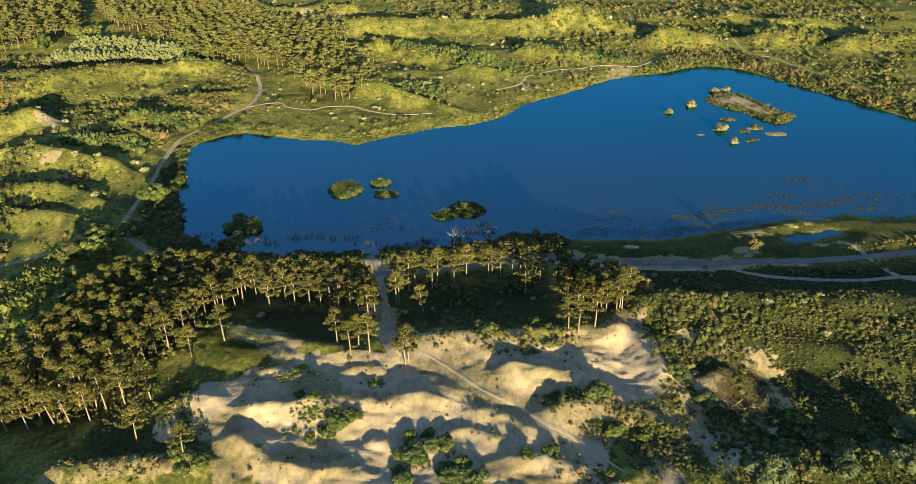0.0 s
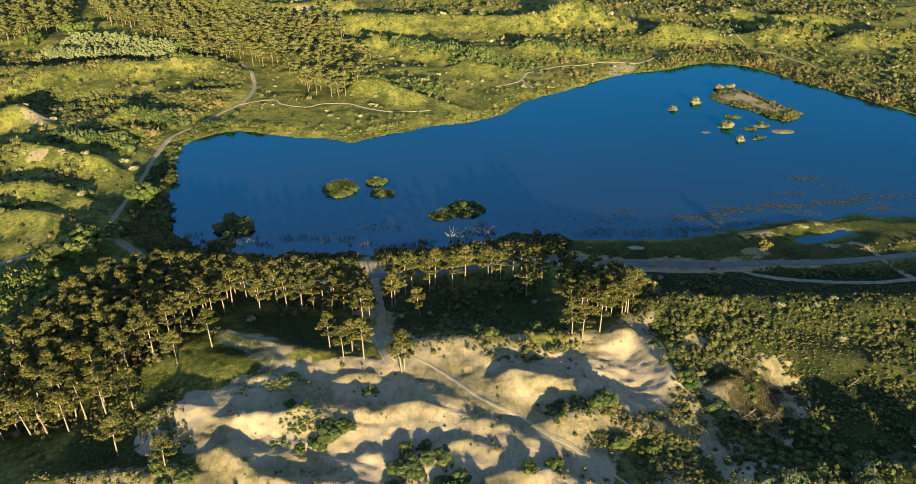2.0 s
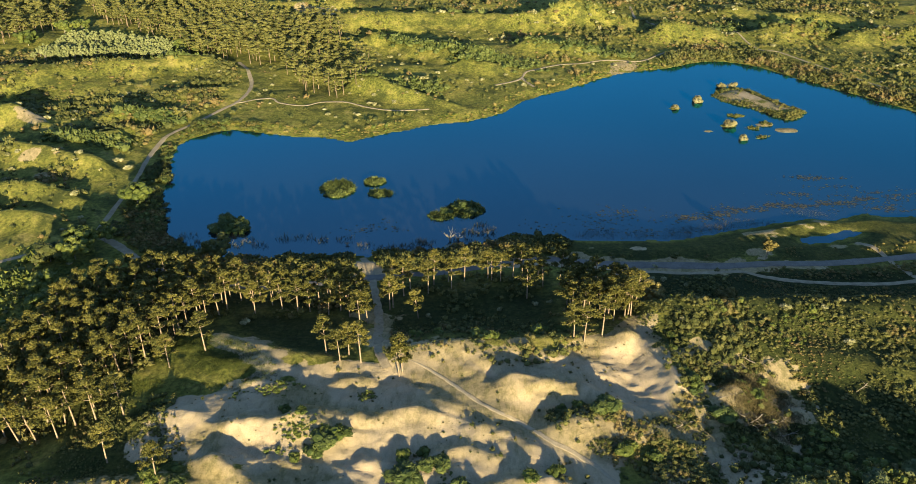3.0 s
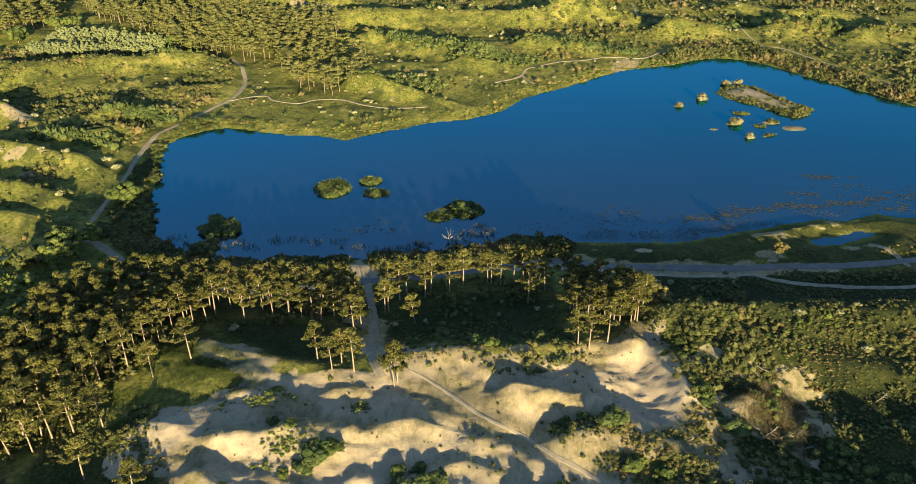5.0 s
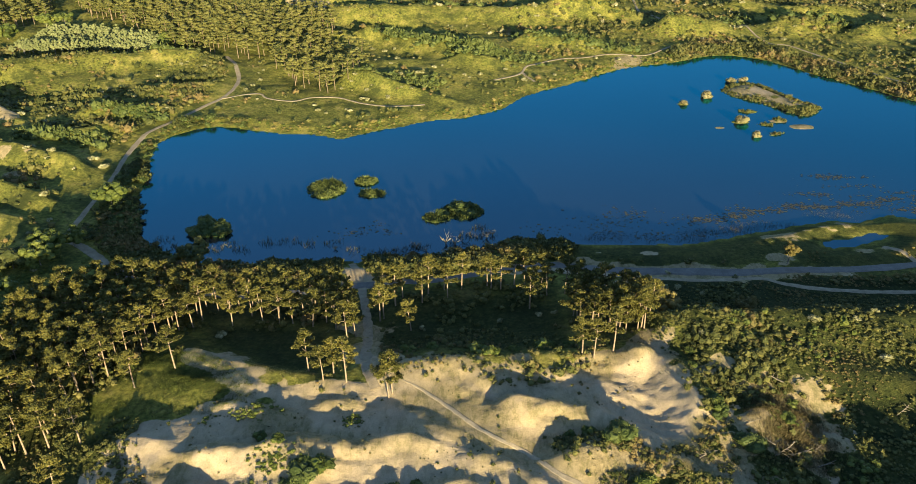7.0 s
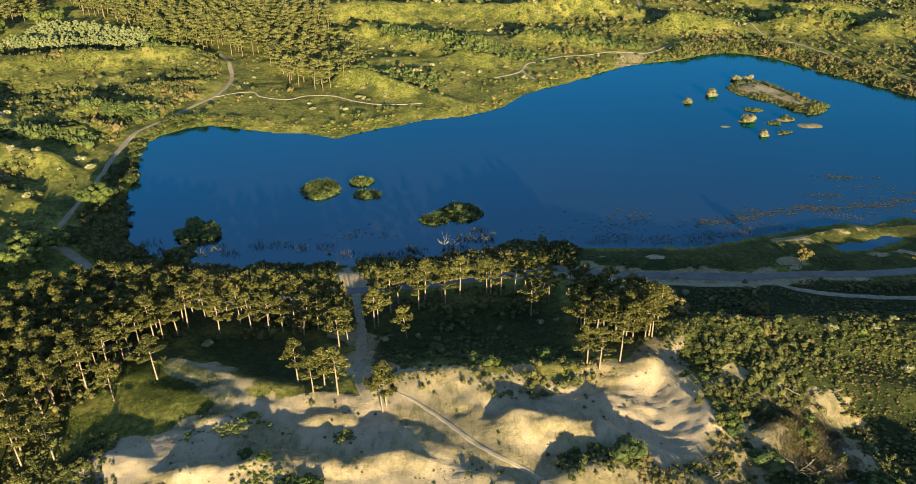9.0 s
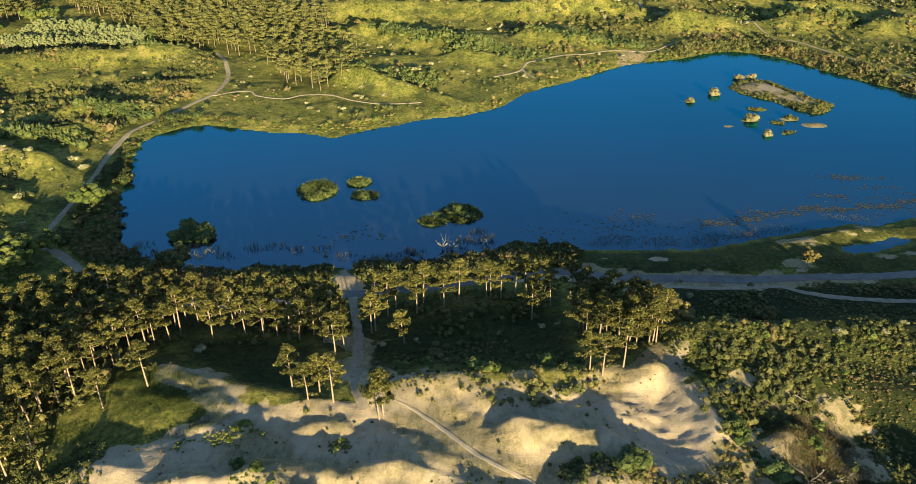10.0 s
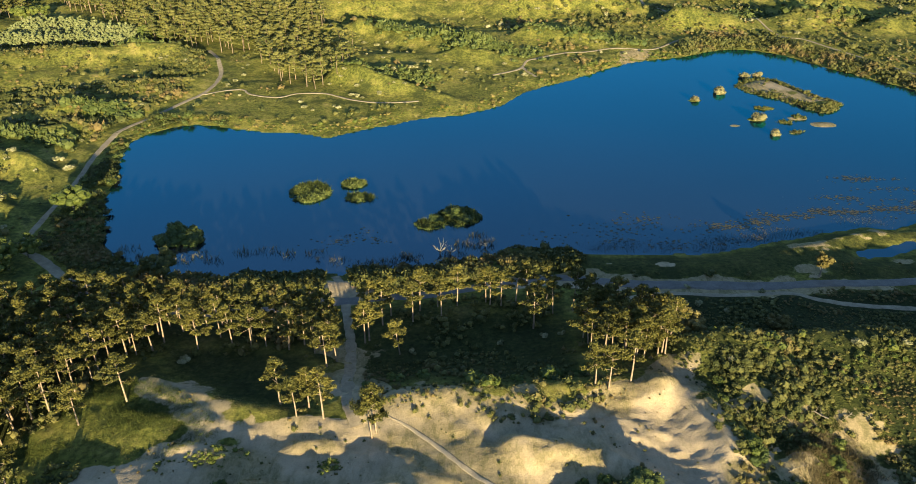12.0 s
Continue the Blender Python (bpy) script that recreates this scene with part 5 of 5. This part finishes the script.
# ---- the lake's islands, reeds and plants ----
def ring_spots(rng, cx, cy, r, n, stretch=1.3):
    a, q = rng.rand(n) * 6.28, np.sqrt(rng.rand(n)) * r
    return np.stack([cx + np.cos(a) * q * stretch, cy + np.sin(a) * q], 1)


rng4 = np.random.RandomState(31)
ISLE = [bush_mesh(160 + i, M_RUSH, 14, 0.09, 1.0, 80) for i in range(4)]
for x, y, r, high in ((-68.8, 170.8, 3.6, 0.8), (-65.5, 170.6, 4.2, 1.0), (-62.2, 170.4, 3.3, 0.8), (-66.6, 173.5, 3.8, 1.2), (-63.2, 173.6, 3.4, 1.1), (-6.1, 184.1, 3.8, 1.0), (-10, 181.5, 2.8, 0.9), (-3.3, 181.5, 3.0, 0.8)):
    ob = tagged(new("island_bush", ISLE[int(x) % 4]), "large rounded dark green bush growing in the lake", "bush", "bushes of the small island")
    ob.matrix_basis = Matrix.Translation((x, y, -0.3)) @ Matrix.Rotation(x, 4, "Z") @ Matrix.Diagonal((r * 0.74, r * 0.68, r * high * 0.68, 1))
PALE = [bush_mesh(170 + i, M_PALE, 10, 0.10, 0.95, 60) for i in range(3)]
for x, y, r in ((77.3, 272.6, 3.6), (68, 265.2, 2.6), (82.2, 248.3, 3.9), (83.5, 235.8, 2.7), (90.5, 289.7, 3.0), (95.2, 290.1, 3.2)):
    ob = tagged(new("island_bush", PALE[int(x) % 3]), "pale golden willow bush standing in the lake", "bush", "pale bushes in the lake")
    ob.matrix_basis = Matrix.Translation((x, y, -0.2)) @ Matrix.Rotation(x, 4, "Z") @ Matrix.Diagonal((r * 0.7, r * 0.66, r * 0.68, 1))
for k, (x, y, rx, ry, n) in enumerate(((-41.8, 196.2, 5.6, 8.6, 430), (-31.8, 200.7, 3.2, 3.2, 120), (-29, 193.2, 4.0, 3.4, 140), (-11.4, 180, 4.2, 3.6, 150), (-5.3, 183.3, 6.2, 6.2, 320))):
    sp = ring_spots(rng4, x, y, ry * 0.68, n, 1.25 * rx / ry)
    growth("reed_bed", "dense olive reed bed standing in the lake", sp, 0.4 + 0.4 * rng4.rand(n), M_RUSH, 16, 40 + k, 0.42, 0.9, category="reeds", base_z=-0.2)
    blades("reeds", "upright olive reeds standing in the lake", sp[: n // 2], M_RUSH, 0.9, 0.4, 8, 50 + k, "reeds", base_z=-0.1)
isl = wild(rng4, (80, 250, 116, 292), 9000, lambda x, y: inside(x, y, ISLAND) * np.where(line_dist(x, y, ISLAND, True) < 3.4, 1.0, 0.04))[:480]
growth("island_scrub", "green scrub round the sandy island", isl, 0.35 + 0.5 * rng4.rand(len(isl)), M_SCRUB, 16, 60, 0.42)
small = np.vstack([ring_spots(rng4, x, y, 1.5, 22, 1.6) for x, y in ((86.8, 258.4), (94.8, 249.6), (89.4, 245.9), (90.4, 237.7))])
growth("island_scrub", "low green plants on the small sand banks", small, 0.25 + 0.3 * rng4.rand(len(small)), M_SCRUB, 14, 61, 0.42)
reed_at = [(-40.8, 165.8), (-34.4, 166.1), (-45.2, 167.3), (-58.5, 165.2), (-62.2, 162.8), (-71.7, 163.2), (-49.9, 166.7), (-28.9, 163.6), (-3.9, 170.8), (-1.8, 170.8), (-5.2, 166.9), (-1.2, 175.3), (-15.8, 164.9), (-55, 163),
           (-75.5, 167.5), (-18.6, 163.2), (-23.9, 162), (-14, 165.3), (0.8, 171.7), (-20.3, 162.8)]
sp = np.vstack([ring_spots(rng4, x, y, 1.6, 16, 1.5) for x, y in reed_at])
blades("reeds", "thin dry reeds standing out of the water", sp, M_REED, 1.0, 0.3, 4, 62, "reeds", base_z=-0.1)


def floating(spots_, seed):
    """Small flat leaves on the water, one mesh."""
    rng = np.random.RandomState(seed)
    n = len(spots_)
    a = np.arange(6) / 6 * 6.283
    r = 0.09 + 0.20 * rng.rand(n) ** 2
    ang = a[None] + rng.rand(n)[:, None] * 6.28
    rr = r[:, None] * (0.75 + 0.4 * rng.rand(n, 6))
    v = np.stack([spots_[:, :1] + np.cos(ang) * rr * 1.4, spots_[:, 1:] + np.sin(ang) * rr, np.full((n, 6), 0.03) + 0.03 * rng.rand(n, 6)], -1).reshape(-1, 3)
    f = np.array([(0, 1, 2), (0, 2, 3), (0, 3, 4), (0, 4, 5)])
    fs = (f[None] + (np.arange(n) * 6)[:, None, None]).reshape(-1, 3)
    return tagged(new("floating_plants", mesh_from("floating_plants", v, fs, M_LILY, rng.rand(n * 6))), "patches of floating olive-brown water plants", "plants", kind="stuff")


bands = [(33.3, 180.8, 10, 6, 420), (38.8, 184.3, 6, 3, 90), (30.1, 173.5, 9, 5, 300), (44.8, 172.6, 12, 5, 360), (51.6, 179.7, 12, 3.5, 380), (59, 181.3, 9, 2.5, 260), (64.1, 182.8, 6, 2, 200),
         (70.5, 185.8, 8, 2.2, 300), (77.5, 187.3, 9, 2.2, 340), (86.4, 188.4, 10, 2.2, 340), (93.8, 189.1, 9, 2.5, 320), (102.9, 192.4, 11, 2.5, 380), (112.4, 195.4, 11, 3, 380),
         (92.9, 206.3, 5, 2.5, 120), (97.5, 205.7, 8, 1.2, 240), (86.1, 195, 8, 1.4, 130), (97.2, 200.1, 10, 1.5, 110), (100.7, 187, 8, 3, 260), (108.6, 187, 9, 3, 300),
         (-27.4, 174.2, 7, 4.5, 150), (-32.2, 170.8, 6, 3, 90), (-22.3, 172.6, 5, 3, 80), (19, 174.3, 9, 5, 140), (120.6, 188.9, 9, 4, 300)]
sp = np.vstack([np.stack([x + rng4.normal(size=n) * a * 0.52, y + rng4.normal(size=n) * b * 0.42], 1) for x, y, a, b, n in bands])
sp = sp + rng4.normal(size=sp.shape) * (1.5, 0.5)
sp = sp[(on_grid("lake", sp[:, 0], sp[:, 1]) < -0.5) & (rng4.rand(len(sp)) < np.where(sp[:, 0] < 50, 0.35, 0.8) * np.clip(0.7 + 1.6 * fbm(sp[:, 0] / 5, sp[:, 1] / 2.5, 3, 81.0), 0.1, 1))]
floating(sp, 63)


def dead_tree(seed, tall):
    """A drowned tree: a short stem and forking bare branches."""
    rng = np.random.RandomState(seed)
    root = tagged(new("dead_tree"), "bleached bare tree standing in shallow water", "tree", "drowned trees")
    tv, tf = tube([Vector((0, 0, -0.8)), Vector((0.05, 0, tall * 0.2)), Vector((0.1, 0.05, tall * 0.4))], [0.2, 0.16, 0.1], 6)
    part("trunk", mesh_from("trunk", [v[:] for v in tv], tf, M_DEAD, smooth=True), root)
    for i in range(9):
        a = i * 0.75 + rng.rand()
        b0 = Vector((0.05, 0, tall * (0.08 + 0.3 * rng.rand())))
        out = tall * (0.35 + 0.35 * rng.rand())
        b1 = b0 + Vector((math.cos(a) * out * 0.5, math.sin(a) * out * 0.5, tall * 0.22))
        b2 = b0 + Vector((math.cos(a + 0.3) * out, math.sin(a + 0.3) * out, tall * (0.35 + 0.4 * rng.rand())))
        b3 = b1 + Vector((math.cos(a - 0.7) * out * 0.4, math.sin(a - 0.7) * out * 0.4, tall * 0.2))
        v1, f1 = tube([b0, b1, b2], [0.09, 0.06, 0.02], 5)
        v2, f2 = tube([b1, (b1 + b3) / 2, b3], [0.05, 0.035, 0.015], 4)
        v, f = gather([([q[:] for q in v1], f1), ([q[:] for q in v2], f2)])
        part("branch", mesh_from("branch", v, f, M_DEAD, smooth=True), root)
    return root


for k, (x, y, tall) in enumerate(((-8.4, 166.7, 5.0), (1.1, 169.9, 3.4), (-14.9, 165.1, 2.2), (-6.2, 166.7, 3.0), (2.5, 171.4, 2.6), (-12.8, 163.6, 1.6), (-33.7, 163.7, 1.4))):
    place(dead_tree(300 + k, tall * 0.72), Matrix.Translation((x, y, -0.1)) @ Matrix.Rotation(k * 1.1, 4, "Z"))

growth("hawthorn_thicket", "many pale blossoming bushes on the most distant dunes", haw_far[190:], 0.6 + 0.9 * rng3.rand(len(haw_far) - 190) ** 1.6, M_HAWTHORN, 30, 71, 0.22, 0.8, tufts=3, category="bushes")
def fallen_branch(seed, long):
    """A bleached branch lying on the ground, with forking twigs."""
    rng = np.random.RandomState(seed)
    pts = [Vector((long * (q - 0.5), 0.25 * long * math.sin(2.2 * q + seed), 0.12 + 0.10 * math.sin(3.0 * q))) for q in np.linspace(0, 1, 6)]
    pieces = [tube(pts, [0.11, 0.10, 0.085, 0.07, 0.05, 0.025], 5)]
    for k in range(7):
        b0 = pts[1 + k % 5]
        a = rng.rand() * 6.28
        tip = b0 + Vector((math.cos(a), math.sin(a), 0.25 + 0.3 * rng.rand())) * long * (0.16 + 0.16 * rng.rand())
        pieces.append(tube([b0, (b0 + tip) / 2 + Vector((0, 0, 0.08)), tip], [0.05, 0.035, 0.012], 4))
    v, f = gather([([q[:] for q in vv], ff) for vv, ff in pieces])
    return mesh_from("fallen_branch", v, f, M_DEAD, smooth=True)


BRANCHES = [fallen_branch(320 + k, 4.0) for k in range(3)]
for k, (x, y) in enumerate(((41.1, 100.5), (42.9, 98.8), (44.6, 96.9), (46.2, 95.2), (50.1, 102.9), (49.7, 98.2), (49.6, 94.2), (48.5, 113.4), (52.1, 112.2), (33.3, 94.6), (40.5, 87.4), (34.4, 85.9), (-99.9, 129.3), (-88.3, 116.9), (66.6, 107.2))):
    ob = tagged(new("fallen_branch", BRANCHES[k % 3]), "bleached fallen branch on the bare slope", "branch", "fallen branches")
    ob.matrix_basis = stand(x, y, k * 2.1, 0.75 + 0.12 * (k % 4), sink=0.02)

# brighter green growth in patches of the scrub
lit = wild(rng3, (34, 70, 150, 140), 16000, lambda x, y: (on_grid("sand", x, y) > 2) * clear(x, y) * np.clip(fbm(x / 8, y / 7, 3, 44.0) * 1.5 - 0.35, 0, 1))[:1000]
growth("green_scrub", "patches of brighter green leafy scrub", lit, 0.28 + 0.5 * rng3.rand(len(lit)) ** 2, M_LEAF, 30, 70, 0.24)

# dark bushes added behind the far crests to deepen their shadow bands
for k, (crest, wide, n) in enumerate((([(-50.7, 287.1), (-33.6, 280), (-17.6, 278.2)], 5, 240), ([(-42.4, 338.6), (-18.2, 323.6), (7.7, 313.2)], 5, 260), ([(18.4, 336.3), (38.2, 332), (60.6, 327.5)], 6, 240),
                                      ([(-10, 313.9), (7.8, 311), (22.8, 309.3)], 6, 220), ([(-65, 397.4), (-8.4, 393.8), (65.2, 384.6)], 8, 420), ([(-169.9, 303.5), (-141.9, 311.5), (-116.4, 316)], 6, 260),
                                      ([(-121.2, 245.3), (-108, 246)], 3, 90), ([(-138, 225.4), (-116.7, 222.7)], 4, 110), ([(83.1, 366.8), (123.4, 371.9), (165.4, 358.8)], 9, 420))):
    p = smooth_line(crest, 12)
    sp = p[rng3.randint(0, len(p), n)] + rng3.normal(size=(n, 2)) * (2.5, wide * 0.5)
    sp = sp[(on_grid("lake", sp[:, 0], sp[:, 1]) > 3) & (on_grid("path", sp[:, 0], sp[:, 1]) > 1.0)]
    growth("thicket", "dark bushes added to deepen the shade in the lee of a dune crest", sp, 0.8 + 1.2 * rng3.rand(len(sp)), M_RUSH, 11, 80 + k, 0.45)
bank_sp = wild(rng3, (68, 152, 130, 172), 3000, lambda x, y: (on_grid("lake", x, y) > 1.5) * clear(x, y, 1.2) * (line_dist(x, y, ROAD[::3]) < 7) * (np.hypot(x - 68, y - 161) > 4)
               * np.clip(0.5 + 0.6 * fbm(x / 6, y / 5, 2, 51.0), 0, 1))[:1300]
growth("shore_scrub", "golden low scrub between road and shore pool", bank_sp, 0.22 + 0.32 * rng3.rand(len(bank_sp)) ** 2, M_GOLD, 13, 95, 0.40)
far_sp = wild(rng3, (-60, 400, 420, 700), 9000, lambda x, y: (x > -60) * np.clip(0.25 + 0.7 * fbm(x / 60, y / 50, 3, 61.0), 0.04, 1))[:2600]
growth("dune_scrub", "dark bushes on the most distant dunes", far_sp, 0.8 + 1.6 * rng3.rand(len(far_sp)) ** 2, M_SCRUB, 9, 97, 0.45)
brown = np.vstack([ring_spots(rng4, x, y, r, n, 2.2) for x, y, r, n in ((26.5, 170.2, 1.5, 20), (31.2, 170.4, 2.2, 35), (39.5, 170, 2.0, 30), (51.7, 172.5, 2.6, 40), (56.2, 173.6, 2.4, 40), (64.9, 176.9, 2.4, 35), (85.3, 183.2, 2.2, 30),
                                                                              (48.7, 169.8, 2, 30), (70.7, 177.6, 2, 25), (60.6, 174.6, 2, 30))])
M_RUST = foliage_material("rusty_marsh_leaves", (0.034, 0.028, 0.014), (0.070, 0.056, 0.027), (0.120, 0.096, 0.046))
blades("marsh_plants", "rusty brown marsh plants at the water's edge", np.repeat(brown, 3, 0) + rng4.normal(size=(len(brown) * 3, 2)) * (1.6, 0.7), M_RUST, 0.35, 0.6, 7, 98, "plants", base_z=-0.1)
